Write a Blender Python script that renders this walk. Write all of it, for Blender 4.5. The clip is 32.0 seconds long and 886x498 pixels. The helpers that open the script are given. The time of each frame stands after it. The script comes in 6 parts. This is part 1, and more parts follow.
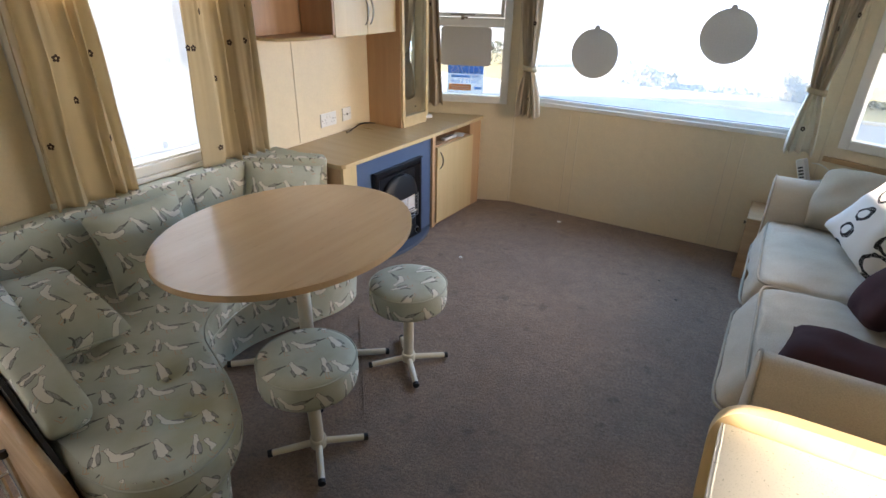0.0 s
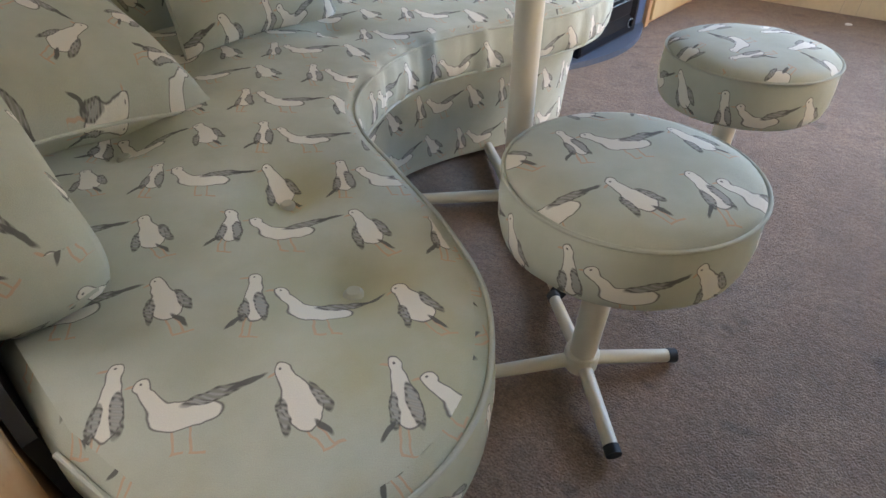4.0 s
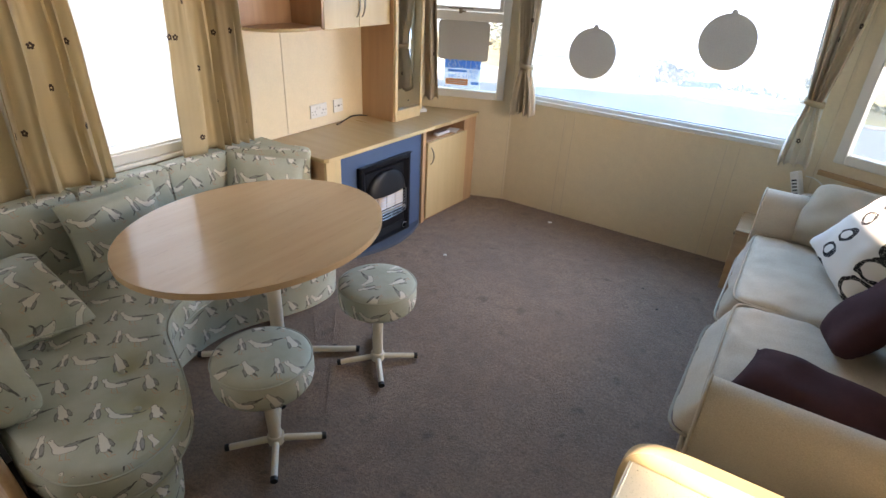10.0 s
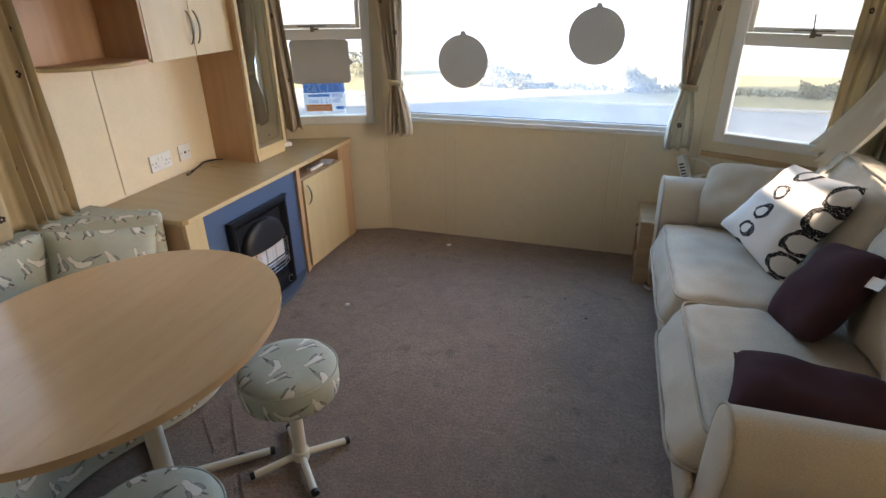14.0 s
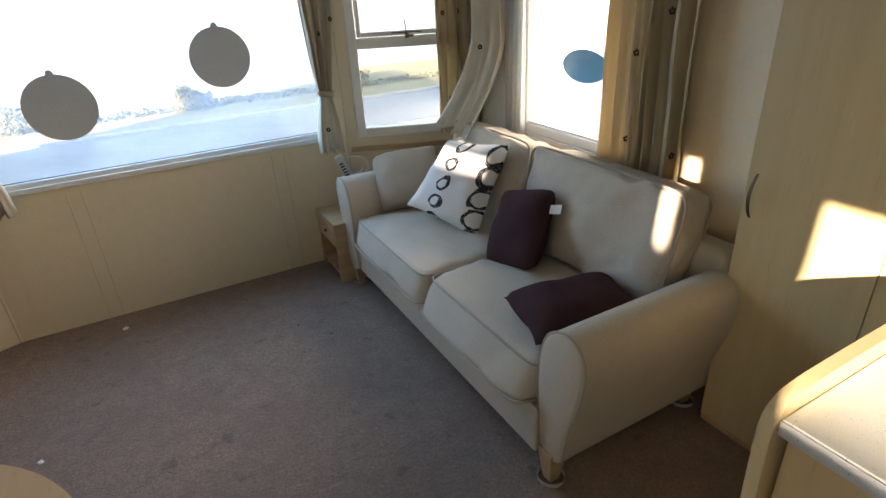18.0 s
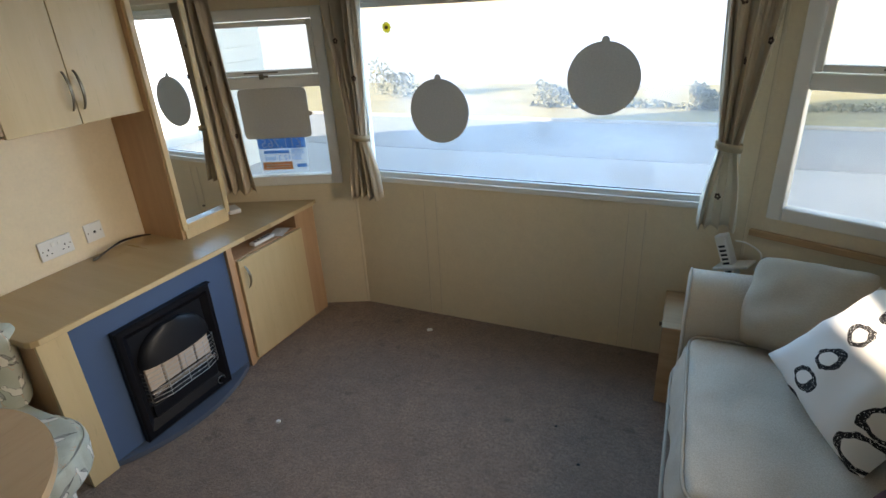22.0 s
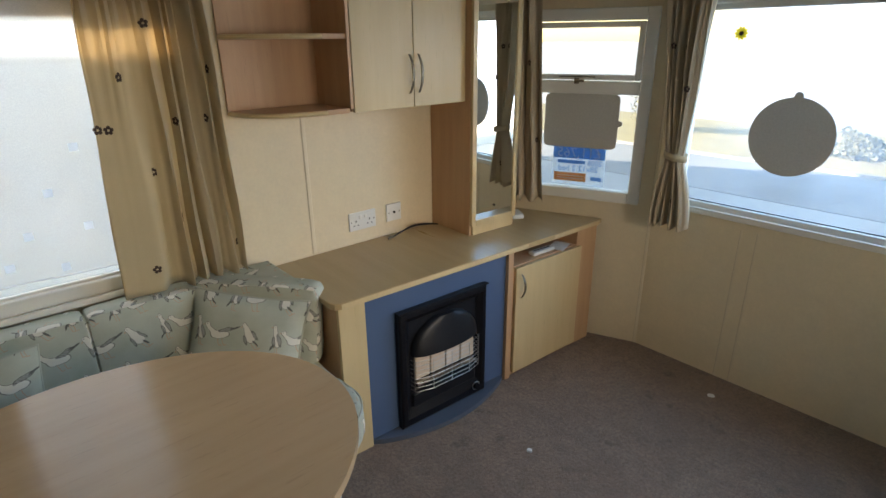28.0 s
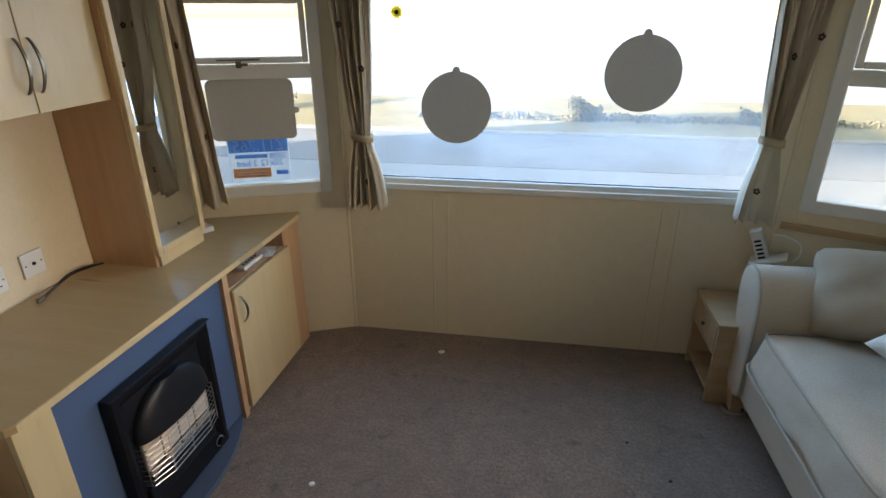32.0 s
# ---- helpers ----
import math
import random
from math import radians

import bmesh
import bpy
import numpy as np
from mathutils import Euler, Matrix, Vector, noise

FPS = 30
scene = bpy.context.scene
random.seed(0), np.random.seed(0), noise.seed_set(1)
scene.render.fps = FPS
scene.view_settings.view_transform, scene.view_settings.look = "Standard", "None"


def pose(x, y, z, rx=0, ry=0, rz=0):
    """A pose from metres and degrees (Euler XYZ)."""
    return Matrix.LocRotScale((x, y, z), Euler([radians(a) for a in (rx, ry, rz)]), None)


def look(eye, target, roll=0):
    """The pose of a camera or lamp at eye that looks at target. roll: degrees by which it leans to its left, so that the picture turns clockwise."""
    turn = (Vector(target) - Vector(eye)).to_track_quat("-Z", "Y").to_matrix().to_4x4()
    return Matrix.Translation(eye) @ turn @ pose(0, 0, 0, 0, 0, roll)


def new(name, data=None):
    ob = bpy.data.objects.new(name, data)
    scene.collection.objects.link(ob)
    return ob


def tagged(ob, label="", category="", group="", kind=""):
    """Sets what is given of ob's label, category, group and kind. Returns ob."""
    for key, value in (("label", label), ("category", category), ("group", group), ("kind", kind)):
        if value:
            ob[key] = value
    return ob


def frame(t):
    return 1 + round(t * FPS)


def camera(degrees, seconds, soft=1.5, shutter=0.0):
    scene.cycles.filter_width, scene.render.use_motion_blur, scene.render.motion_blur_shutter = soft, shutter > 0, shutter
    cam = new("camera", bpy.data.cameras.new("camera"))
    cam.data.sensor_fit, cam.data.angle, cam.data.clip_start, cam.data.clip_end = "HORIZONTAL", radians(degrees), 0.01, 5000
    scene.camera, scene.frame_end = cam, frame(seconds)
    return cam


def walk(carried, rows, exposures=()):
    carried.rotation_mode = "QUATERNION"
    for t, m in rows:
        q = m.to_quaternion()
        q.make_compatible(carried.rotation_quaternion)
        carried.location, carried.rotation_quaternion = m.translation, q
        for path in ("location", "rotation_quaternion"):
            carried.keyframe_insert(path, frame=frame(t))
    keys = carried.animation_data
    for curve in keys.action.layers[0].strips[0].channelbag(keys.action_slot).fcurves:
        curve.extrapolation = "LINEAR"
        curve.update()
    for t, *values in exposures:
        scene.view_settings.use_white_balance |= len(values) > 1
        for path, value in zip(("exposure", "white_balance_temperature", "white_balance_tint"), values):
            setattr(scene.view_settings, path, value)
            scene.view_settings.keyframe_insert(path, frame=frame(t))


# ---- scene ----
cam = camera(78.0, 32.0)
PATH = [
    (0, (2.474, 0.109, 1.641), (1.559, 1.648, 0.751), 1.2),
    (0.5, (2.339, 0.07, 1.572), (1.408, 1.59, 0.665), 1.1),
    (1, (2.159, 0.139, 1.471), (1.191, 1.618, 0.536), 0.8),
    (1.5, (1.94, 0.338, 1.371), (0.943, 1.77, 0.393), 0.9),
    (2, (1.762, 0.427, 1.244), (0.723, 1.799, 0.224), 0.9),
    (2.5, (1.648, 0.483, 1.102), (0.614, 1.776, -0.02), 0.1),
    (3, (1.612, 0.538, 0.967), (0.58, 1.781, -0.212), -0.7),
    (3.5, (1.576, 0.557, 0.887), (0.559, 1.768, -0.338), -0.8),
    (4, (1.514, 0.533, 0.848), (0.522, 1.715, -0.424), -0.6),
    (4.5, (1.488, 0.532, 0.847), (0.516, 1.684, -0.467), -0.3),
    (6.5, (1.61, 0.501, 1.084), (0.604, 1.622, -0.232), -0.0),
    (7, (1.794, 0.492, 1.302), (0.765, 1.627, 0.016), 0.1),
    (7.5, (1.949, 0.465, 1.487), (0.885, 1.645, 0.272), 0.5),
    (8, (2.016, 0.344, 1.58), (0.89, 1.61, 0.516), 1.1),
    (8.5, (2.121, 0.162, 1.594), (0.972, 1.453, 0.587), 0.9),
    (9, (2.287, 0.143, 1.631), (1.179, 1.481, 0.64), 1.0),
    (9.5, (2.511, 0.206, 1.708), (1.511, 1.627, 0.718), 2.0),
    (10, (2.606, 0.246, 1.703), (1.663, 1.74, 0.768), 3.1),
    (10.5, (2.635, 0.257, 1.702), (1.697, 1.778, 0.804), 2.9),
    (11, (2.648, 0.262, 1.702), (1.712, 1.801, 0.834), 2.2),
    (11.5, (2.629, 0.26, 1.704), (1.699, 1.813, 0.854), 1.8),
    (12, (2.612, 0.253, 1.7), (1.686, 1.818, 0.868), 1.7),
    (12.5, (2.549, 0.295, 1.643), (1.625, 1.859, 0.805), 1.7),
    (13, (2.572, 0.327, 1.678), (1.657, 1.875, 0.802), 1.3),
    (13.5, (2.46, 0.388, 1.666), (1.638, 1.985, 0.787), 1.8),
    (14, (2.245, 0.519, 1.614), (1.718, 2.244, 0.752), -0.6),
    (14.5, (2.094, 0.671, 1.579), (1.96, 2.469, 0.713), -1.5),
    (15, (1.993, 0.782, 1.553), (2.085, 2.587, 0.695), -1.1),
    (15.5, (1.759, 0.748, 1.588), (2.104, 2.519, 0.725), -1.3),
    (17.5, (1.647, 0.679, 1.653), (2.465, 2.279, 0.775), -3.0),
    (18, (1.65, 0.667, 1.656), (2.493, 2.256, 0.782), -3.2),
    (18.5, (1.65, 0.662, 1.659), (2.513, 2.24, 0.786), -3.6),
    (19, (1.681, 0.672, 1.658), (2.556, 2.244, 0.785), -3.8),
    (19.5, (1.896, 0.732, 1.645), (2.74, 2.326, 0.78), -4.0),
    (20, (2.027, 0.864, 1.654), (2.806, 2.485, 0.78), -3.3),
    (20.5, (2.042, 1.104, 1.684), (2.656, 2.795, 0.809), -1.0),
    (21, (2.121, 1.299, 1.656), (2.383, 3.097, 0.821), -0.3),
    (21.5, (2.294, 1.479, 1.678), (1.977, 3.264, 0.834), -2.2),
    (22, (2.484, 1.454, 1.692), (1.719, 3.11, 0.872), -3.2),
    (22.5, (2.59, 1.345, 1.705), (1.593, 2.881, 0.901), -3.4),
    (23, (2.666, 1.384, 1.707), (1.551, 2.84, 0.909), -2.2),
    (23.5, (2.699, 1.442, 1.702), (1.477, 2.816, 0.913), -1.9),
    (24, (2.7, 1.442, 1.693), (1.401, 2.751, 0.919), -1.9),
    (24.5, (2.69, 1.395, 1.668), (1.341, 2.667, 0.919), -2.0),
    (26.5, (2.577, 1.457, 1.631), (1.16, 2.657, 0.888), -1.2),
    (27, (2.374, 1.401, 1.645), (0.961, 2.606, 0.902), -0.7),
    (27.5, (2.245, 1.389, 1.63), (0.835, 2.603, 0.898), -0.6),
    (28, (2.07, 1.45, 1.577), (0.668, 2.685, 0.864), -0.5),
    (28.5, (1.911, 1.517, 1.568), (0.535, 2.785, 0.862), -0.5),
    (29, (1.802, 1.517, 1.566), (0.498, 2.859, 0.86), -0.5),
    (29.5, (1.701, 1.478, 1.573), (0.606, 2.99, 0.854), -0.3),
    (30, (1.669, 1.479, 1.56), (0.824, 3.14, 0.835), -0.6),
    (30.5, (1.654, 1.473, 1.565), (1.042, 3.228, 0.825), -0.9),
    (31, (1.678, 1.491, 1.566), (1.211, 3.282, 0.809), -0.6),
    (31.5, (1.674, 1.497, 1.568), (1.317, 3.308, 0.799), -0.2),
    (32, (1.664, 1.492, 1.583), (1.372, 3.307, 0.796), -0.1),
]
walk(cam, [(t, look(eye, target, roll)) for t, eye, target, roll in PATH], [
    (0, 2.72, 7200, 21), (1.5, 3.00, 7100, 19), (2.5, 3.26, 7050, 19), (3.5, 3.56, 7050, 22), (4.5, 3.75, 7050, 22), (6.5, 3.68, 7000, 20), (7.5, 3.46, 6950, 17), (8.5, 3.12, 7100, 18), (10, 2.90, 7350, 22), (12, 2.65, 7550, 23), (13.5, 2.57, 7550, 23), (15, 2.34, 7400, 19), (17.5, 2.40, 7350, 19), (19, 2.35, 7300, 19), (20, 2.24, 7300, 17), (21, 2.10, 7200, 13), (22, 2.04, 7200, 15), (23, 2.02, 7200, 13), (26.5, 2.04, 7250, 14), (29, 2.05, 7300, 15), (32, 2.06, 7350, 17)])


# ---- light ----
SUN_FROM = Vector((-1.0, -0.5, 0.25)).normalized()
world = bpy.data.worlds.new("sky")
scene.world = world
world.use_nodes = True
wn = world.node_tree.nodes
sky = wn.new("ShaderNodeTexSky")
sky.sky_type = "NISHITA"
sky.sun_disc = False
sky.dust_density = 0.4
sky.sun_elevation = math.asin(SUN_FROM.z)
sky.sun_rotation = math.atan2(SUN_FROM.x, SUN_FROM.y)
world.node_tree.links.new(sky.outputs[0], wn["Background"].inputs[0])
wn["Background"].inputs[1].default_value = 0.15
sun = new("sun", bpy.data.lights.new("sun", "SUN"))
sun.data.energy, sun.data.angle, sun.data.color = 5.0, radians(0.6), (1.0, 0.92, 0.79)
sun.matrix_world = look(SUN_FROM * 20, (0, 0, 0))


def window_light(name, where, aim, w, h, watts, color=(0.25, 0.54, 1.0), spread=180):
    """The sky's light in a window's opening."""
    lamp = new(name, bpy.data.lights.new(name, "AREA"))
    lamp.data.shape, lamp.data.size, lamp.data.size_y = "RECTANGLE", w, h
    lamp.data.energy, lamp.data.color, lamp.data.spread = watts, color, radians(spread)
    lamp.matrix_world = look(where, aim)
    return lamp


window_light("sky_light_front", (1.775, 4.42, 1.44), (1.775, 2.42, 0.52), 1.75, 0.95, 7.8, spread=150)
window_light("sky_light_side", (3.66, 2.83, 1.35), (1, 2.75, 0.42), 0.62, 0.8, 1.45, (1.0, 0.92, 0.80), 72)
window_light("sky_light_west", (-0.11, 1.57, 1.22), (2, 1.57, 0.9), 0.80, 0.80, 0.40, (1.0, 0.96, 0.92))
window_light("sky_light_door", (-0.10, -0.2, 1.1), (2, 0.3, 0.55), 0.7, 1.5, 0.95, (1.0, 0.92, 0.80))


# ---- materials ----
class Ex:
    """A number in a node tree, built up by plain arithmetic."""

    def __init__(self, tree, sock):
        self.t, self.s = tree, sock

    def _op(self, op, other=None, third=None, swap=False):
        n = self.t.nodes.new("ShaderNodeMath")
        n.operation = op
        args = [self, other] if not swap else [other, self]
        if third is not None:
            args.append(third)
        for i, a in enumerate(args):
            if a is None:
                continue
            if isinstance(a, Ex):
                self.t.links.new(a.s, n.inputs[i])
            else:
                n.inputs[i].default_value = a
        return Ex(self.t, n.outputs[0])

    def __add__(self, o): return self._op("ADD", o)
    def __radd__(self, o): return self._op("ADD", o)
    def __sub__(self, o): return self._op("SUBTRACT", o)
    def __rsub__(self, o): return self._op("SUBTRACT", o, swap=True)
    def __mul__(self, o): return self._op("MULTIPLY", o)
    def __rmul__(self, o): return self._op("MULTIPLY", o)
    def __truediv__(self, o): return self._op("DIVIDE", o)
    def floor(self): return self._op("FLOOR")
    def abs(self): return self._op("ABSOLUTE")
    def sqrt(self): return self._op("SQRT")
    def min(self, o): return self._op("MINIMUM", o)
    def max(self, o): return self._op("MAXIMUM", o)
    def below(self, o): return self._op("LESS_THAN", o)
    def above(self, o): return self._op("GREATER_THAN", o)
    def sin(self): return self._op("SINE")

    def soft(self, a, b):
        """1 below a, 0 above b."""
        n = self.t.nodes.new("ShaderNodeMapRange")
        self.t.links.new(self.s, n.inputs["Value"])
        n.inputs["From Min"].default_value, n.inputs["From Max"].default_value = a, b
        n.inputs["To Min"].default_value, n.inputs["To Max"].default_value = 1.0, 0.0
        return Ex(self.t, n.outputs[0])


def blank(name, rough=0.6, metal=0.0, spec=0.5):
    m = bpy.data.materials.new(name)
    m.use_nodes = True
    b = m.node_tree.nodes["Principled BSDF"]
    b.inputs["Roughness"].default_value, b.inputs["Metallic"].default_value = rough, metal
    b.inputs["Specular IOR Level"].default_value = spec
    return m, m.node_tree.nodes, m.node_tree.links, b


def mix_color(n, l, fac, a, b, blend="MIX"):
    mx = n.new("ShaderNodeMix")
    mx.data_type, mx.blend_type = "RGBA", blend
    for key, v in (("Factor", fac), ("A", a), ("B", b)):
        if isinstance(v, Ex):
            l.new(v.s, mx.inputs[key])
        elif isinstance(v, bpy.types.NodeSocket):
            l.new(v, mx.inputs[key])
        elif key == "Factor":
            mx.inputs["Factor"].default_value = v
        else:
            mx.inputs[key].default_value = (*v, 1)
    return mx.outputs["Result"]


def noise_of(n, l, vec, scale, detail=4, rough=0.55):
    no = n.new("ShaderNodeTexNoise")
    no.inputs["Scale"].default_value, no.inputs["Detail"].default_value, no.inputs["Roughness"].default_value = scale, detail, rough
    l.new(vec, no.inputs["Vector"])
    return no.outputs[0]


def bump_from(n, l, b, height, strength, distance):
    bn = n.new("ShaderNodeBump")
    bn.inputs["Strength"].default_value, bn.inputs["Distance"].default_value = strength, distance
    l.new(height, bn.inputs["Height"])
    l.new(bn.outputs[0], b.inputs["Normal"])


def material(name, color, rough=0.6, metal=0.0, vary=0.12, scale=6.0, grain=0.0, grain_scale=400.0, bump=0.0, bump_scale=300.0, stretch=(1, 1, 1), spec=0.5, depth=0.002, rough_vary=0.0):
    """Colour with broad and fine variation, and a fine relief."""
    m, n, l, b = blank(name, rough, metal, spec)
    tc, mp = n.new("ShaderNodeTexCoord"), n.new("ShaderNodeMapping")
    l.new(tc.outputs["Object"], mp.inputs[0])
    mp.inputs["Scale"].default_value = stretch
    broad = noise_of(n, l, mp.outputs[0], scale, 5)
    out = mix_color(n, l, broad, [max(0, c * (1 - vary)) for c in color], [min(1, c * (1 + vary)) for c in color])
    if grain:
        fine = Ex(m.node_tree, noise_of(n, l, mp.outputs[0], grain_scale, 3))
        gain = (fine - 0.5) * (4 * grain) + 1.0
        out = mix_color(n, l, 1.0, out, gain.s, "MULTIPLY")
    l.new(out, b.inputs["Base Color"])
    if rough_vary:
        l.new(((Ex(m.node_tree, broad) - 0.5) * rough_vary + rough).s, b.inputs["Roughness"])
    if bump:
        bump_from(n, l, b, noise_of(n, l, mp.outputs[0], bump_scale, 3), bump, depth)
    return m


def carpet_material():
    m, n, l, b = blank("carpet", 0.97, 0, 0.08)
    tc = n.new("ShaderNodeTexCoord")
    v = tc.outputs["Object"]
    t = m.node_tree
    tuft = Ex(t, noise_of(n, l, v, 210, 3, 0.75)) * 0.6 + Ex(t, noise_of(n, l, v, 70, 3, 0.6)) * 0.4
    base = mix_color(n, l, tuft.soft(0.60, 0.41), (0.400, 0.280, 0.205), (0.205, 0.143, 0.106))
    wear = Ex(t, noise_of(n, l, v, 2.1, 5, 0.62))
    base = mix_color(n, l, wear.soft(0.66, 0.36) * 0.45, base, (0.176, 0.128, 0.102))
    patchy = Ex(t, noise_of(n, l, v, 14, 4, 0.6))
    base = mix_color(n, l, patchy.soft(0.62, 0.40) * 0.28, base, (0.130, 0.098, 0.084))
    spots = Ex(t, noise_of(n, l, v, 9.0, 4, 0.6)).soft(0.30, 0.39) * 0.42
    base = mix_color(n, l, spots, base, (0.070, 0.055, 0.048))
    l.new(base, b.inputs["Base Color"])
    h = Ex(t, noise_of(n, l, v, 260, 2)) + Ex(t, noise_of(n, l, v, 60, 2)) * 0.8
    bump_from(n, l, b, h.s, 1.0, 0.006)
    b.inputs["Sheen Weight"].default_value = 0.15
    return m


def wood_material(name, light, dark, axis=0, rough=0.36, ring=26.0):
    """Printed wood: long streaks along one axis with flecks."""
    m, n, l, b = blank(name, rough, 0, 0.45)
    tc, mp = n.new("ShaderNodeTexCoord"), n.new("ShaderNodeMapping")
    l.new(tc.outputs["Object"], mp.inputs[0])
    s = [ring, ring, ring]
    s[axis] = 1.4
    mp.inputs["Scale"].default_value = s
    streak = Ex(m.node_tree, noise_of(n, l, mp.outputs[0], 1.0, 5, 0.6))
    broad = Ex(m.node_tree, noise_of(n, l, tc.outputs["Object"], 3.0, 3))
    col = mix_color(n, l, streak.soft(0.66, 0.34), light, dark)
    col = mix_color(n, l, broad.soft(0.7, 0.3) * 0.25, col, dark)
    mp2 = n.new("ShaderNodeMapping")
    l.new(tc.outputs["Object"], mp2.inputs[0])
    mp2.inputs["Scale"].default_value = [v * 6 if i != axis else v * 8 for i, v in enumerate(s)]
    fleck = Ex(m.node_tree, noise_of(n, l, mp2.outputs[0], 1.0, 2)).soft(0.30, 0.36) * 0.22
    col = mix_color(n, l, fleck, col, [c * 0.62 for c in dark])
    l.new(col, b.inputs["Base Color"])
    l.new(((streak - 0.5) * 0.12 + rough).s, b.inputs["Roughness"])
    bump_from(n, l, b, streak.s, 0.06, 0.001)
    return m


def speckled(name, pale, fleck, rough):
    """Laminate with scattered small flecks of two sizes."""
    m, n, l, b = blank(name, rough, 0, 0.45)
    tc = n.new("ShaderNodeTexCoord")
    v = tc.outputs["Object"]
    small = Ex(m.node_tree, noise_of(n, l, v, 330, 2, 0.5)).soft(0.36, 0.40) * 0.45
    large = Ex(m.node_tree, noise_of(n, l, v, 150, 2, 0.5)).soft(0.29, 0.32) * 0.9
    broad = noise_of(n, l, v, 14, 3)
    col = mix_color(n, l, broad, [c * 0.93 for c in pale], [c * 1.05 for c in pale])
    col = mix_color(n, l, small, col, [0.5 * (p + f) for p, f in zip(pale, fleck)])
    col = mix_color(n, l, large, col, fleck)
    l.new(col, b.inputs["Base Color"])
    bump_from(n, l, b, noise_of(n, l, v, 90, 2), 0.05, 0.001)
    return m


def uv_pair(n, m):
    uv = n.new("ShaderNodeUVMap")
    sp = n.new("ShaderNodeSeparateXYZ")
    m.node_tree.links.new(uv.outputs[0], sp.inputs[0])
    return Ex(m.node_tree, sp.outputs[0]), Ex(m.node_tree, sp.outputs[1])


def ellipse(x, y, cx, cy, a, b, turn=0.0):
    c, s = math.cos(radians(turn)), math.sin(radians(turn))
    p, q = x - cx, y - cy
    u, v = (p * c + q * s) / a, (q * c - p * s) / b
    return ((u * u + v * v).sqrt() - 1.0) * min(a, b)


def bird_cloth():
    """Pale sage cotton printed with drawn gulls: cream bodies, thin grey outlines, sketched wings, orange legs."""
    m, n, l, b = blank("gull_print_cloth", 0.88, 0, 0.18)
    t = m.node_tree
    u, v = uv_pair(n, m)
    wob = n.new("ShaderNodeTexNoise")
    wob.inputs["Scale"].default_value = 34
    sepw = n.new("ShaderNodeSeparateColor")
    uvn = n.new("ShaderNodeUVMap")
    l.new(uvn.outputs[0], wob.inputs["Vector"])
    l.new(wob.outputs[1], sepw.inputs[0])
    u = u + (Ex(t, sepw.outputs[0]) - 0.5) * 0.012
    v = v + (Ex(t, sepw.outputs[1]) - 0.5) * 0.012
    u, v = u / 0.88, v / 0.88
    CW, CH = 0.300, 0.142
    row = (v / CH).floor()
    u2 = u + row * 0.128 + (row * 2.3).sin() * 0.035
    col = (u2 / CW).floor()
    x, y = u2 - col * CW, v - row * CH
    comb = n.new("ShaderNodeCombineXYZ")
    l.new(col.s, comb.inputs[0])
    l.new(row.s, comb.inputs[1])
    wnz = n.new("ShaderNodeTexWhiteNoise")
    wnz.noise_dimensions = "2D"
    l.new(comb.outputs[0], wnz.inputs["Vector"])
    y = y - (Ex(t, wnz.outputs[0]) - 0.5) * 0.020
    body, wing, tail, legs = None, None, None, None

    def join(a, c):
        return c if a is None else a.min(c)

    def blend(a, c, k=0.016):
        return a._op("SMOOTH_MIN", c, k)

    for kind, bx, by, size, turn in (("stand", 0.045, 0.070, 1.16, -6), ("glide", 0.118, 0.068, 1.24, 4), ("front", 0.236, 0.070, 1.20, 26)):
        p, q = (x - bx) / size, (y - by) / size
        c, d = math.cos(radians(turn)), math.sin(radians(turn))
        p, q = p * c + q * d, q * c - p * d
        if kind == "stand":
            body = join(body, blend(blend(ellipse(p, q, 0.004, -0.012, 0.0130, 0.023, 18), ellipse(p, q, -0.005, 0.014, 0.0072, 0.020, 20), 0.012), ellipse(p, q, -0.011, 0.031, 0.0068, 0.0080, 20), 0.006))
            wing = join(wing, ellipse(p, q, 0.011, -0.010, 0.0060, 0.022, 24).min(ellipse(p, q, -0.006, -0.018, 0.0050, 0.017, 10)))
            tail = join(tail, ellipse(p, q, -0.009, -0.037, 0.0024, 0.011, -24))
            feet, base, hx, hy = (0.002, 0.010), -0.042, -0.011, 0.031
        elif kind == "front":
            body = join(body, blend(blend(ellipse(p, q, 0.001, -0.014, 0.0160, 0.022, 4), ellipse(p, q, -0.001, 0.012, 0.0085, 0.020, 4), 0.013), ellipse(p, q, -0.003, 0.029, 0.0072, 0.0084), 0.006))
            wing = join(wing, ellipse(p, q, 0.0170, -0.012, 0.0050, 0.018, 14).min(ellipse(p, q, -0.0160, -0.016, 0.0046, 0.017, -10)))
            tail = join(tail, ellipse(p, q, 0.010, -0.040, 0.0024, 0.011, 24))
            feet, base, hx, hy = (0.000, 0.009), -0.046, -0.003, 0.029
        else:
            body = join(body, blend(blend(ellipse(p, q, 0.006, -0.012, 0.0300, 0.0130, 4), ellipse(p, q, -0.024, 0.004, 0.0180, 0.0072, -42), 0.014), ellipse(p, q, -0.035, 0.019, 0.0074, 0.0070, -30), 0.006))
            wing = join(wing, ellipse(p, q, 0.026, 0.004, 0.0250, 0.0060, 16))
            tail = join(tail, ellipse(p, q, 0.052, 0.012, 0.0150, 0.0024, 20))
            feet, base, hx, hy = (0.000, 0.015), -0.033, -0.035, 0.019
        tail = join(tail, ellipse(p, q, hx - 0.0015, hy + 0.002, 0.0011, 0.0011))
        legs = join(legs, ellipse(p, q, hx - 0.0100, hy - 0.001, 0.0042, 0.0013, 12))
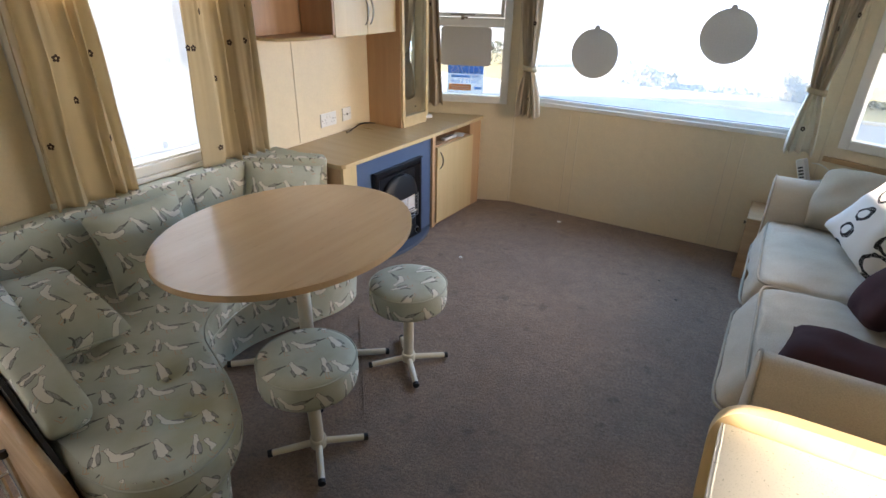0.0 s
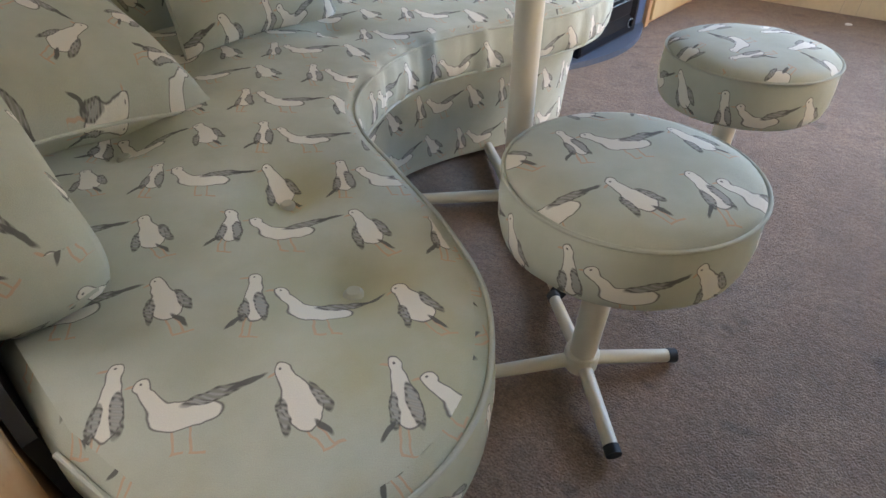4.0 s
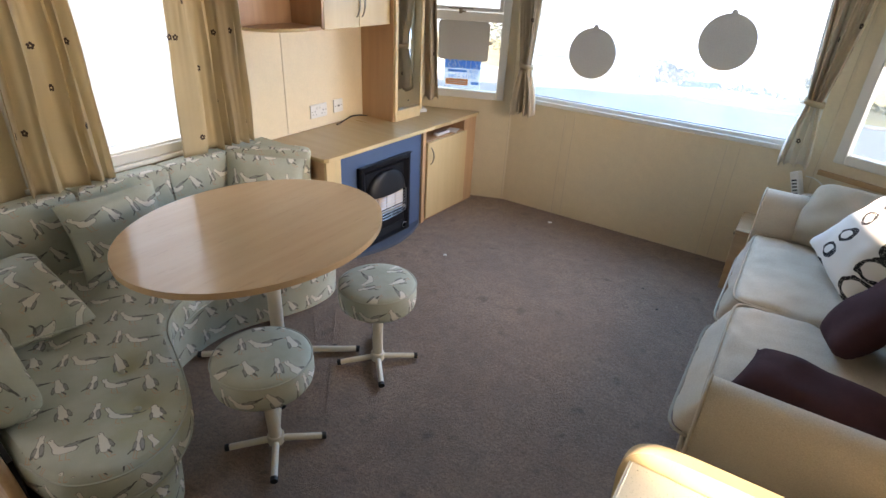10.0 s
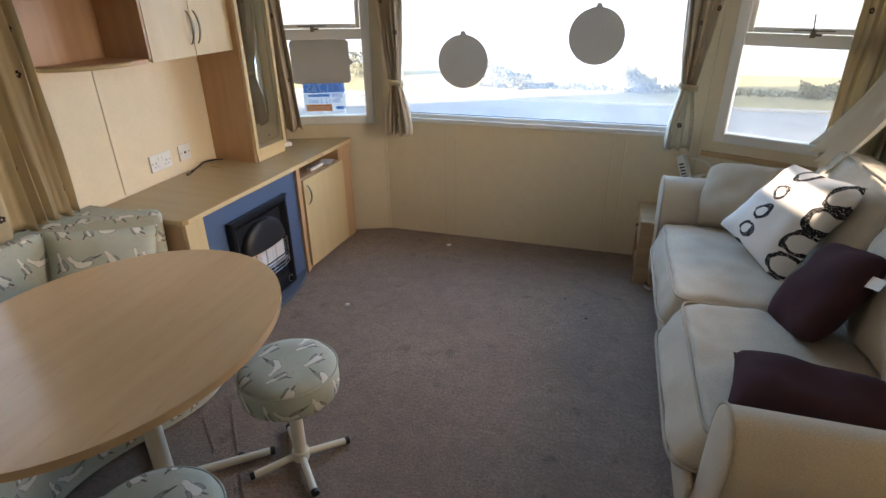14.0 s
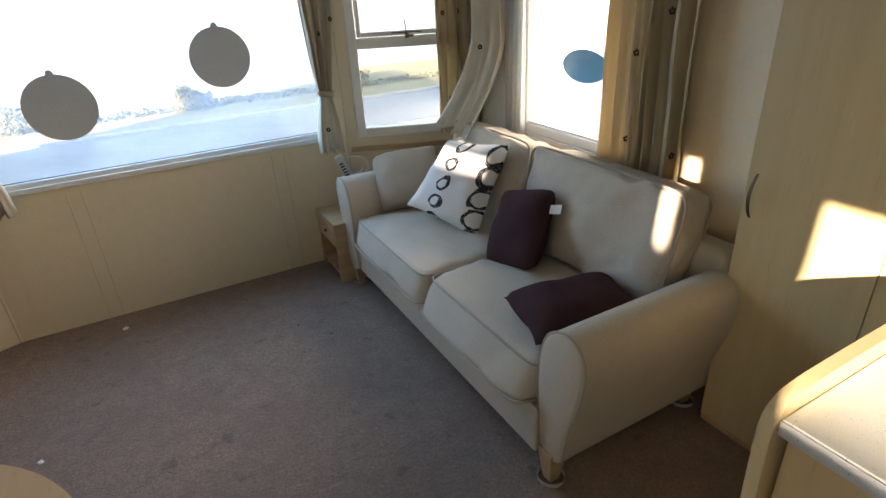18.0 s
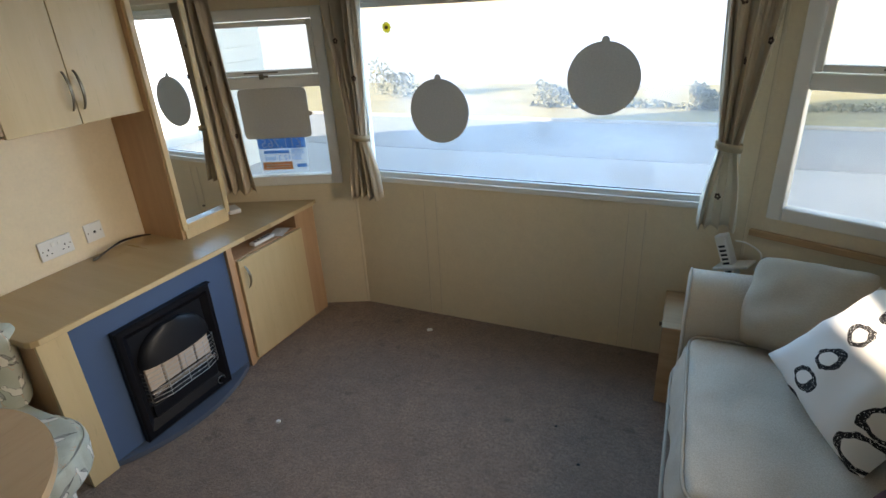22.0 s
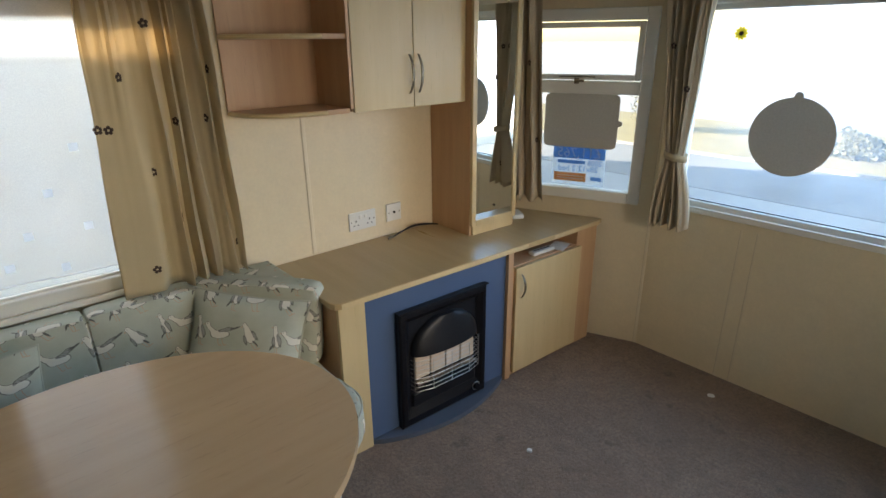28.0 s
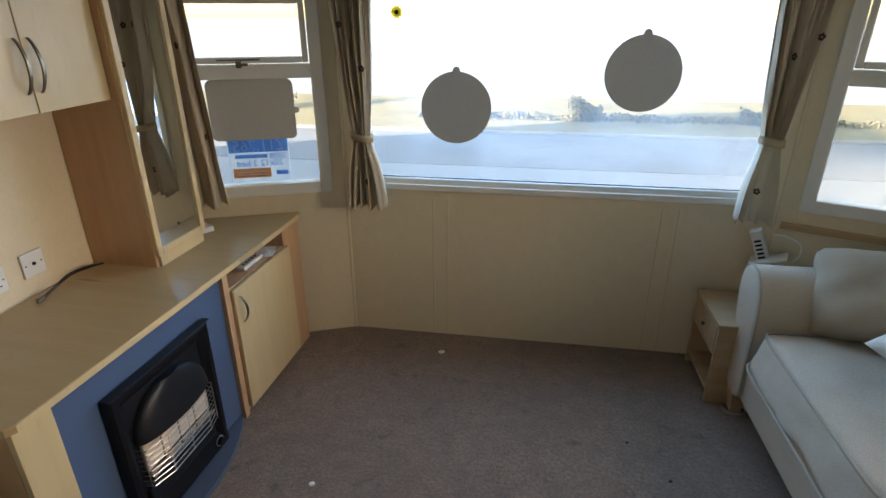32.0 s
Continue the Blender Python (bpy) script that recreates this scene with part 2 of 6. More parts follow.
        for lx in feet:
            legs = join(legs, ((p - lx + (q - base) * 0.25).abs() - 0.0009).max((q - base).abs() - 0.013))
            legs = join(legs, ((q - base + 0.013).abs() - 0.0010).max((p - lx - 0.007).abs() - 0.005))
    noise1 = Ex(t, noise_of(n, l, uvn.outputs[0], 9, 4))
    weave = Ex(t, noise_of(n, l, uvn.outputs[0], 900, 1))
    base = mix_color(n, l, noise1.soft(0.66, 0.34), (0.510, 0.528, 0.440), (0.435, 0.450, 0.358))
    # old yellowed spills about the buttons of the bench seat
    tc, spot = n.new("ShaderNodeTexCoord"), n.new("ShaderNodeSeparateXYZ")
    l.new(tc.outputs["Object"], spot.inputs[0])
    px, py = Ex(t, spot.outputs[0]), Ex(t, spot.outputs[1])
    ragged = (Ex(t, noise_of(n, l, tc.outputs["Object"], 11, 4)) - 0.5) * 0.20
    for sx, sy, r in ((1.15, 0.80, 0.17), (0.935, 0.885, 0.12), (1.30, 0.76, 0.10)):
        away = ((px - sx) * (px - sx) + (py - sy) * (py - sy)).sqrt() + ragged
        base = mix_color(n, l, away.soft(r * 0.15, r) * 0.55, base, (0.405, 0.375, 0.205))
    c = mix_color(n, l, legs.soft(-0.0002, 0.0006) * 0.62, base, (0.60, 0.33, 0.20))
    c = mix_color(n, l, body.soft(0.0001, 0.0009) * 0.95, c, (0.17, 0.16, 0.145))
    c = mix_color(n, l, body.soft(-0.0010, -0.0002), c, (0.74, 0.71, 0.625))
    streaks = ((y * 1.2 + x * 0.35 + (Ex(t, sepw.outputs[2]) - 0.5) * 0.012) * 780.0).sin() * 0.5 + 0.5
    c = mix_color(n, l, wing.soft(0.0, 0.0009) * (streaks * 0.40 + 0.58), c, (0.12, 0.115, 0.105))
    c = mix_color(n, l, wing.soft(-0.0020, -0.0010) * (streaks * 0.60 + 0.02), c, (0.52, 0.52, 0.475))
    c = mix_color(n, l, tail.soft(-0.0002, 0.0007) * 0.95, c, (0.13, 0.125, 0.115))
    c = mix_color(n, l, 1.0, c, ((weave - 0.5) * 0.25 + 1.0).s, "MULTIPLY")
    l.new(c, b.inputs["Base Color"])
    hb = weave * 0.35 + Ex(t, noise_of(n, l, uvn.outputs[0], 22, 3))
    bump_from(n, l, b, hb.s, 0.35, 0.004)
    return m


def ring_cloth():
    """White cotton with rows of brushed black rings."""
    m, n, l, b = blank("ring_print_cloth", 0.85, 0, 0.2)
    t = m.node_tree
    u, v = uv_pair(n, m)
    uvn = n.new("ShaderNodeUVMap")
    wob = n.new("ShaderNodeTexNoise")
    wob.inputs["Scale"].default_value = 11
    l.new(uvn.outputs[0], wob.inputs["Vector"])
    sep = n.new("ShaderNodeSeparateColor")
    l.new(wob.outputs[1], sep.inputs[0])
    u = u + (Ex(t, sep.outputs[0]) - 0.5) * 0.040
    v = v + (Ex(t, sep.outputs[1]) - 0.5) * 0.040
    CW, CH = 0.250, 0.118
    u = u - 5.322
    col = (u / CW).floor()
    x = u - col * CW - CW / 2
    v2 = v + col * 0.03
    y = v2 - (v2 / CH).floor() * CH - CH / 2
    r = col.max(0.0).min(1.0) * 0.016 + 0.036
    thick = (Ex(t, noise_of(n, l, uvn.outputs[0], 13, 2)) - 0.30) * 0.045
    d = ((x * x + y * y).sqrt() - r).abs()
    x2, y2 = x - 0.004, y + 0.005
    d2 = ((x2 * x2 + y2 * y2).sqrt() - r).abs()
    ring = (d - thick.max(0.0050)).min(d2 - 0.0032).soft(-0.0006, 0.0012)
    brush = Ex(t, noise_of(n, l, uvn.outputs[0], 210, 2)).soft(0.60, 0.66)
    l.new(mix_color(n, l, ring * brush, (0.76, 0.74, 0.69), (0.02, 0.018, 0.018)), b.inputs["Base Color"])
    bump_from(n, l, b, noise_of(n, l, uvn.outputs[0], 500, 2), 0.2, 0.002)
    return m


def cloth_through(name, color, through_part, clear=0.0, vary=0.08, weave=700):
    """Cloth that lets some light through; clear: the open part of a net."""
    m = bpy.data.materials.new(name)
    m.use_nodes = True
    n, l = m.node_tree.nodes, m.node_tree.links
    n.remove(n["Principled BSDF"])
    tc = n.new("ShaderNodeTexCoord")
    fine = Ex(m.node_tree, noise_of(n, l, tc.outputs["Object"], weave, 2))
    broad = noise_of(n, l, tc.outputs["Object"], 5, 3)
    col = mix_color(n, l, broad, [c * (1 - vary) for c in color], [min(1, c * (1 + vary)) for c in color])
    col = mix_color(n, l, 1.0, col, ((fine - 0.5) * 0.3 + 1.0).s, "MULTIPLY")
    d, tr, mx = n.new("ShaderNodeBsdfDiffuse"), n.new("ShaderNodeBsdfTranslucent"), n.new("ShaderNodeMixShader")
    l.new(col, d.inputs[0])
    l.new(col, tr.inputs[0])
    mx.inputs[0].default_value = through_part
    l.new(d.outputs[0], mx.inputs[1])
    l.new(tr.outputs[0], mx.inputs[2])
    last = mx.outputs[0]
    if clear:
        tp, mx2 = n.new("ShaderNodeBsdfTransparent"), n.new("ShaderNodeMixShader")
        mx2.inputs[0].default_value = clear
        l.new(last, mx2.inputs[1])
        l.new(tp.outputs[0], mx2.inputs[2])
        last = mx2.outputs[0]
    l.new(last, n["Material Output"].inputs[0])
    return m


def glass_material(name="window_glass", film=0.0):
    """Clear glass; film: how much of it a dusty film covers."""
    m = bpy.data.materials.new(name)
    m.use_nodes = True
    n, l = m.node_tree.nodes, m.node_tree.links
    n.remove(n["Principled BSDF"])
    tp, gl, mx, fr = (n.new(k) for k in ("ShaderNodeBsdfTransparent", "ShaderNodeBsdfGlossy", "ShaderNodeMixShader", "ShaderNodeLayerWeight"))
    tp.inputs[0].default_value = (0.96, 0.98, 0.98, 1)
    gl.inputs["Roughness"].default_value = 0.03
    edge = Ex(m.node_tree, fr.outputs["Facing"])
    l.new((edge * edge * edge * edge * 0.5 + 0.03).s, mx.inputs[0])
    l.new(tp.outputs[0], mx.inputs[1])
    l.new(gl.outputs[0], mx.inputs[2])
    last = mx.outputs[0]
    if film:
        tc, di, m2 = (n.new(k) for k in ("ShaderNodeTexCoord", "ShaderNodeBsdfTranslucent", "ShaderNodeMixShader"))
        smear = Ex(m.node_tree, noise_of(n, l, tc.outputs["Object"], 3.5, 5, 0.6))
        di.inputs[0].default_value = (0.9, 0.92, 0.95, 1)
        l.new((smear.soft(0.7, 0.3) * film + film * 0.4).s, m2.inputs[0])
        l.new(last, m2.inputs[1])
        l.new(di.outputs[0], m2.inputs[2])
        last = m2.outputs[0]
    l.new(last, n["Material Output"].inputs[0])
    return m


WALL = material("wall_board", (0.760, 0.645, 0.452), 0.50, vary=0.06, scale=16, grain=0.035, grain_scale=70, bump=0.10, bump_scale=90, rough_vary=0.15)
STRIP = material("cover_strip", (0.765, 0.655, 0.478), 0.5, vary=0.04, scale=12)
JOINT = material("joint_shadow_gap", (0.58, 0.48, 0.33), 0.7, vary=0.1)
CEIL = material("ceiling_board", (0.76, 0.72, 0.64), 0.7, vary=0.03)
CARPET = carpet_material()
VINYL = wood_material("vinyl_plank", (0.56, 0.47, 0.35), (0.43, 0.34, 0.235), 0, 0.42, 18)
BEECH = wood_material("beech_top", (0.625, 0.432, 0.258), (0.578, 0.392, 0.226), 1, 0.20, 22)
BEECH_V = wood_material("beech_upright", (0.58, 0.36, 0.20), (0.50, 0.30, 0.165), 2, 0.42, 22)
COUNTER = wood_material("sideboard_top", (0.50, 0.362, 0.188), (0.46, 0.322, 0.162), 1, 0.30, 22)
MAPLE = wood_material("maple_door", (0.65, 0.50, 0.280), (0.60, 0.452, 0.243), 2, 0.40, 18)
DEEP_MAPLE = wood_material("deep_maple_door", (0.59, 0.452, 0.242), (0.54, 0.405, 0.208), 2, 0.42, 18)
OAK = wood_material("oak_bedside", (0.50, 0.345, 0.20), (0.40, 0.265, 0.145), 0, 0.5, 24)
PINE = wood_material("pine_board", (0.60, 0.40, 0.22), (0.48, 0.29, 0.14), 0, 0.45, 26)
WHITE = material("white_frame", (0.80, 0.78, 0.72), 0.32, vary=0.03, scale=8)
# the sky's blue reflection is mixed into the surround and hearth greys
GREY = material("grey_board", (0.074, 0.120, 0.215), 0.34, vary=0.05, scale=10)
HEARTH = material("hearth_board", (0.085, 0.108, 0.150), 0.45, vary=0.08, scale=10)
BLACK = material("black_enamel", (0.006, 0.006, 0.008), 0.38, vary=0.1, spec=0.25)
CHAR = material("black_hood", (0.008, 0.009, 0.012), 0.42, vary=0.1, spec=0.3)
RADIANT = material("fire_clay", (0.62, 0.50, 0.38), 0.9, vary=0.12, scale=60)
CREAM = material("cream_enamel", (0.74, 0.67, 0.53), 0.32, vary=0.05, scale=14)
RUBBER = material("black_rubber", (0.012, 0.012, 0.012), 0.6, vary=0.1)
BIRD = bird_cloth()
RINGS = ring_cloth()
PIPING = material("sage_piping", (0.45, 0.46, 0.385), 0.85, vary=0.1, scale=30, spec=0.2)
SOFA = material("sofa_chenille", (0.510, 0.444, 0.350), 0.92, vary=0.08, scale=10, grain=0.16, grain_scale=420, bump=0.5, bump_scale=560, spec=0.12, stretch=(0.6, 0.6, 1.3))
# cord darker than the sofa: the piping's edge shadow is in its colour
SOFA_PIPE = material("sofa_piping", (0.40, 0.345, 0.27), 0.9, vary=0.06, scale=30, spec=0.15)
FLEECE = material("cream_fleece", (0.44, 0.375, 0.285), 0.95, vary=0.05, scale=18, grain=0.06, grain_scale=180, bump=0.5, bump_scale=200, spec=0.1)
PLUM = material("plum_cloth", (0.058, 0.029, 0.031), 0.95, vary=0.28, scale=11, grain=0.12, grain_scale=420, bump=0.6, bump_scale=380, spec=0.06)
CURTAIN = cloth_through("curtain_cloth", (0.65, 0.545, 0.37), 0.47)
# same cloth, darker and nearly opaque: the missing backlight is in its colour
UNLIT_CURTAIN = cloth_through("unlit_curtain_cloth", (0.56, 0.47, 0.345), 0.10)
# same cloth paled: the daylight on the tucked drape is in this colour
PALE_LIT_CURTAIN = cloth_through("pale_lit_curtain", (0.78, 0.71, 0.58), 0.20)
NET = cloth_through("net_cloth", (0.80, 0.83, 0.88), 0.42, 0.60, 0.03, 300)
NET_FOLDED = cloth_through("folded_net", (0.84, 0.84, 0.82), 0.45, 0.06, 0.03, 300)
NET_SQUARE = cloth_through("net_square", (0.80, 0.86, 0.93), 0.8, 0.25, 0.03, 300)
FLOWER = material("brown_embroidery", (0.060, 0.034, 0.024), 0.8, vary=0.15, scale=90)
PLASTIC = material("white_plastic", (0.76, 0.75, 0.71), 0.32, vary=0.03)
CUP = material("castor_glass", (0.42, 0.38, 0.33), 0.25, vary=0.1)
SLOT = material("dark_slot", (0.015, 0.015, 0.015), 0.6, vary=0.1)
VENT = cloth_through("vent_plastic", (0.58, 0.555, 0.51), 0.14, 0.0, 0.03, 120)
BLUE_DISC = cloth_through("blue_disc", (0.05, 0.17, 0.27), 0.40, 0.14, 0.3)
CHROME = material("chrome", (0.70, 0.68, 0.65), 0.16, 1.0, vary=0.05, scale=20)
STEEL = material("brushed_handle", (0.21, 0.175, 0.125), 0.38, 1.0, vary=0.06)
WIRE = material("steel_wire", (0.55, 0.54, 0.52), 0.28, 1.0, vary=0.05)
MIRROR = material("mirror_glass", (0.86, 0.88, 0.86), 0.015, 1.0, vary=0.0)
DUSTY = glass_material("dusty_glass", 0.07)
ALU = material("aluminium_sill", (0.66, 0.66, 0.66), 0.35, 1.0, vary=0.05)
SPECKLE = speckled("speckled_worktop", (0.66, 0.665, 0.60), (0.26, 0.30, 0.24), 0.35)
SPECKLE_EDGE = speckled("speckled_edge", (0.46, 0.47, 0.46), (0.12, 0.13, 0.13), 0.42)
MAT_BLUE = material("blue_doormat", (0.105, 0.155, 0.21), 0.95, vary=0.15, scale=20, grain=0.25, grain_scale=160, bump=0.6, bump_scale=200)
MAT_LINE = material("doormat_line", (0.30, 0.36, 0.40), 0.95, vary=0.1)
PAPER = material("paper_scrap", (0.80, 0.79, 0.76), 0.7, vary=0.04)
CABLE = material("black_cable", (0.015, 0.014, 0.014), 0.5, vary=0.1)
SIGN_BLUE = cloth_through("sign_blue", (0.26, 0.52, 0.82), 0.75, 0.0, 0.04)
SIGN_WHITE = cloth_through("sign_white", (0.80, 0.84, 0.88), 0.75, 0.0, 0.03)
SIGN_ORANGE = cloth_through("sign_orange", (0.88, 0.50, 0.26), 0.75, 0.0, 0.04)
PETAL = cloth_through("yellow_petal", (0.85, 0.66, 0.10), 0.6, 0.0, 0.1)
ROAD = material("road_concrete", (0.46, 0.465, 0.46), 0.9, vary=0.20, scale=0.35, grain=0.06, grain_scale=8)
ASPHALT = material("worn_asphalt", (0.33, 0.335, 0.335), 0.75, vary=0.35, scale=0.5, grain=0.10, grain_scale=10)
VERGE = material("dry_grass", (0.36, 0.30, 0.15), 0.95, vary=0.35, scale=1.2, grain=0.35, grain_scale=25, bump=0.6, bump_scale=40)
SIDING_EDGE = material("kerb_concrete", (0.42, 0.41, 0.38), 0.9, vary=0.2, scale=2)
GRAVEL = material("gravel_stone", (0.20, 0.170, 0.110), 0.9, vary=0.7, scale=28)
GRAVEL_BED = material("gravel_bed", (0.085, 0.070, 0.052), 0.95, vary=0.4, scale=30, grain=0.3, grain_scale=90)
SIDING = material("painted_siding", (0.80, 0.80, 0.77), 0.6, vary=0.05, scale=3)
ROOFING = material("roof_sheet", (0.30, 0.30, 0.30), 0.7, vary=0.1)
DARK_GLASS = material("dark_pane", (0.20, 0.24, 0.28), 0.08, vary=0.1)
LEAF = material("hedge_leaf", (0.205, 0.195, 0.115), 0.8, vary=0.55, scale=5)
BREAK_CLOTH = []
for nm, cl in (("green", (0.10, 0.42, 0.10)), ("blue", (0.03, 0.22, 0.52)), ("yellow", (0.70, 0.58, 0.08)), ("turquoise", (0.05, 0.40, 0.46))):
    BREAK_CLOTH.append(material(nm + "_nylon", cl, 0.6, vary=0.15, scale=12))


# ---- mesh helpers ----
def finish(bm, name, mat, smooth=False):
    me = bpy.data.meshes.new(name)
    bmesh.ops.recalc_face_normals(bm, faces=bm.faces)
    if smooth:
        for e in bm.edges:
            if len(e.link_faces) == 2 and e.calc_face_angle(0.0) > 0.75:
                e.smooth = False
    bm.to_mesh(me)
    bm.free()
    if mat:
        me.materials.append(mat)
    if smooth:
        me.polygons.foreach_set("use_smooth", [True] * len(me.polygons))
    return me


def part(name, bm, mat, parent=None, label="", smooth=False, at=None):
    """Links a bmesh (or a mesh that is shared) as one object under a thing or a part."""
    ob = new(name, finish(bm, name, mat, smooth) if isinstance(bm, bmesh.types.BMesh) else bm)
    if at is not None:
        ob.matrix_basis = at
    if parent is not None:
        ob.parent = parent
    return tagged(ob, label) if label else ob


def thing(name, label, category, at=None, group="", kind=""):
    e = new(name)
    e.empty_display_size = 0.1
    if at is not None:
        e.matrix_basis = at if isinstance(at, Matrix) else Matrix.Translation(at)
    return tagged(e, label, category, group, kind)


def box(x0, x1, y0, y1, z0, z1, bevel=0.0, seg=2, bm=None):
    own = bm is None
    bm = bm or bmesh.new()
    bmesh.ops.create_cube(bm, size=1.0, matrix=Matrix.Translation(((x0 + x1) / 2, (y0 + y1) / 2, (z0 + z1) / 2)) @ Matrix.Diagonal((x1 - x0, y1 - y0, z1 - z0, 1)))
    if bevel and own:
        bmesh.ops.bevel(bm, geom=bm.edges[:], offset=bevel, segments=seg, profile=0.5, affect="EDGES")
    return bm


def box_uv(bm, top=(1, 0)):
    """UVs in metres by the side that a face looks to; top: the direction of u on level faces."""
    lay = bm.loops.layers.uv.verify()
    c, s = top
    bm.normal_update()
    for f in bm.faces:
        n = f.normal
        for lp in f.loops:
            p = lp.vert.co
            if abs(n.z) > 0.6:
                lp[lay].uv = (p.x * c + p.y * s, -p.x * s + p.y * c)
            elif abs(n.x) > abs(n.y):
                lp[lay].uv = (p.y, p.z)
            else:
                lp[lay].uv = (p.x, p.z)
    return bm


def loft(rings, cap=True, top=(1, 0), bm=None):
    """Joins plan outlines (all with the same number of points) at their heights: [(points, z), ...] from below. UVs in metres."""
    bm = bm or bmesh.new()
    lay = bm.loops.layers.uv.verify()
    rows = [[bm.verts.new((x, y, z)) for x, y in pts] for pts, z in rings]
    k = len(rows[0])
    run, up = [0.0], [0.0]
    wide = max(rows, key=lambda row: sum((row[(i + 1) % k].co - row[i].co).length for i in range(k)))
    for i in range(k):
        run.append(run[-1] + (wide[(i + 1) % k].co - wide[i].co).length)
    for a, b in zip(rows, rows[1:]):
        up.append(up[-1] + (b[0].co - a[0].co).length)
    for r in range(len(rows) - 1):
        for i in range(k):
            j = (i + 1) % k
            f = bm.faces.new((rows[r][i], rows[r][j], rows[r + 1][j], rows[r + 1][i]))
            for lp, uv in zip(f.loops, ((run[i], up[r]), (run[i + 1], up[r]), (run[i + 1], up[r + 1]), (run[i], up[r + 1]))):
                lp[lay].uv = uv
    if cap:
        c, s = top
        for row in (rows[0][::-1], rows[-1]):
            f = bm.faces.new(row)
            for lp in f.loops:
                p = lp.vert.co
                lp[lay].uv = (p.x * c + p.y * s, -p.x * s + p.y * c)
    return bm


def prism(points, z0, z1, bevel=0.0, seg=2):
    """An upright block over a plan outline."""
    bm = loft([(points, z0), (points, z1)])
    if bevel:
        rim = [e for e in bm.edges if abs(e.verts[0].co.z - e.verts[1].co.z) < 1e-6]
        bmesh.ops.bevel(bm, geom=rim, offset=bevel, segments=seg, profile=0.5, affect="EDGES")
    return bm


def slab(points, depth, bevel=0.0, m=None):
    """A board: an outline in x and z, with its depth along y."""
    bm = prism([(x, -z) for x, z in points], 0, depth, bevel)
    bmesh.ops.transform(bm, matrix=(m or Matrix()) @ Matrix(((1, 0, 0, 0), (0, 0, 1, 0), (0, -1, 0, 0), (0, 0, 0, 1))), verts=bm.verts)
    return bm


def circle(r, n=32, cx=0.0, cy=0.0, r2=None):
    r2 = r if r2 is None else r2
    return [(cx + r * math.cos(2 * math.pi * i / n), cy + r2 * math.sin(2 * math.pi * i / n)) for i in range(n)]


def tube(a, b, r, r2=None, n=14, bm=None):
    bm = bm or bmesh.new()
    a, b = Vector(a), Vector(b)
    turn = (b - a).to_track_quat("Z", "Y").to_matrix().to_4x4()
    bmesh.ops.create_cone(bm, cap_ends=True, segments=n, radius1=r, radius2=r if r2 is None else r2, depth=(b - a).length, matrix=Matrix.Translation((a + b) / 2) @ turn)
    return bm


def sweep(points, r, closed=False, n=8, bm=None):
    """A round cord along points."""
    bm = bm or bmesh.new()
    pts = [Vector(p) for p in points]
    k, rows, side = len(pts), [], None
    for i, p in enumerate(pts):
        a = pts[(i - 1) % k] if closed or i else p
        b = pts[(i + 1) % k] if closed or i < k - 1 else p
        d = (b - a).normalized()
        if side is None:
            side = d.orthogonal().normalized()
        side = (side - d * side.dot(d)).normalized()
        up = d.cross(side)
        rows.append([bm.verts.new(p + r * (math.cos(2 * math.pi * j / n) * side + math.sin(2 * math.pi * j / n) * up)) for j in range(n)])
    for i in range(k if closed else k - 1):
        a, b = rows[i], rows[(i + 1) % k]
        for j in range(n):
            bm.faces.new((a[j], a[(j + 1) % n], b[(j + 1) % n], b[j]))
    if not closed:
        bm.faces.new(rows[0][::-1])
        bm.faces.new(rows[-1])
    return bm


def curve_through(points, closed=False, n=6):
    """A smooth line through points of any dimension."""
    out, k = [], len(points)
    for i in range(k if closed else k - 1):
        p0, p1, p2, p3 = (Vector(points[(i + d) % k] if closed else points[min(max(i + d, 0), k - 1)]) for d in (-1, 0, 1, 2))
        for s in range(n):
            t = s / n
            out.append(tuple(0.5 * (2 * p1 + (p2 - p0) * t + (2 * p0 - 5 * p1 + 4 * p2 - p3) * t * t + (3 * p1 - p0 - 3 * p2 + p3) * t ** 3)))
    if not closed:
        out.append(tuple(points[-1]))
    return out


def inset(points, d):
    """The outline (anticlockwise) moved inwards by d."""
    k, out = len(points), []
    for i in range(k):
        a, b, c = (Vector(points[(i + j) % k]) for j in (-1, 0, 1))
        t = ((b - a).normalized() + (c - b).normalized())
        t = t.normalized() if t.length > 1e-6 else (c - b).normalized()
        out.append((b.x - t.y * d, b.y + t.x * d))
    return out


def puff(w, d, h, p=7.0, pz=3.0, n=14, crown=0.0, wrinkle=0.0, seed=0.0):
    """A stuffed cushion block, centred: a rounded box with bulged faces. UVs in metres."""
    bm = bmesh.new()
    bmesh.ops.create_cube(bm, size=2.0)
    bmesh.ops.subdivide_edges(bm, edges=bm.edges[:], cuts=n, use_grid_fill=True)
    for v in bm.verts:
        q = v.co.copy()
        s = max(abs(q.x), abs(q.y), abs(q.z)) / (abs(q.x) ** p + abs(q.y) ** p + abs(q.z) ** pz) ** (1 / p)
        s = min(s, 1.0)
        q = q * s
        side = (1 - q.x ** 2) * (1 - q.y ** 2)
        z = q.z * h / 2 + math.copysign(crown * max(0, side), q.z) * (1 if abs(v.co.z) > 0.99 else abs(v.co.z))
        c = Vector((q.x * w / 2, q.y * d / 2, z))
        if wrinkle:
            c += wrinkle * noise.noise_vector(c * 7 + Vector((seed, seed * 2, 0))) + 0.5 * wrinkle * noise.noise_vector(c * 19 + Vector((seed, 0, seed)))
        v.co = c
    return box_uv(bm)


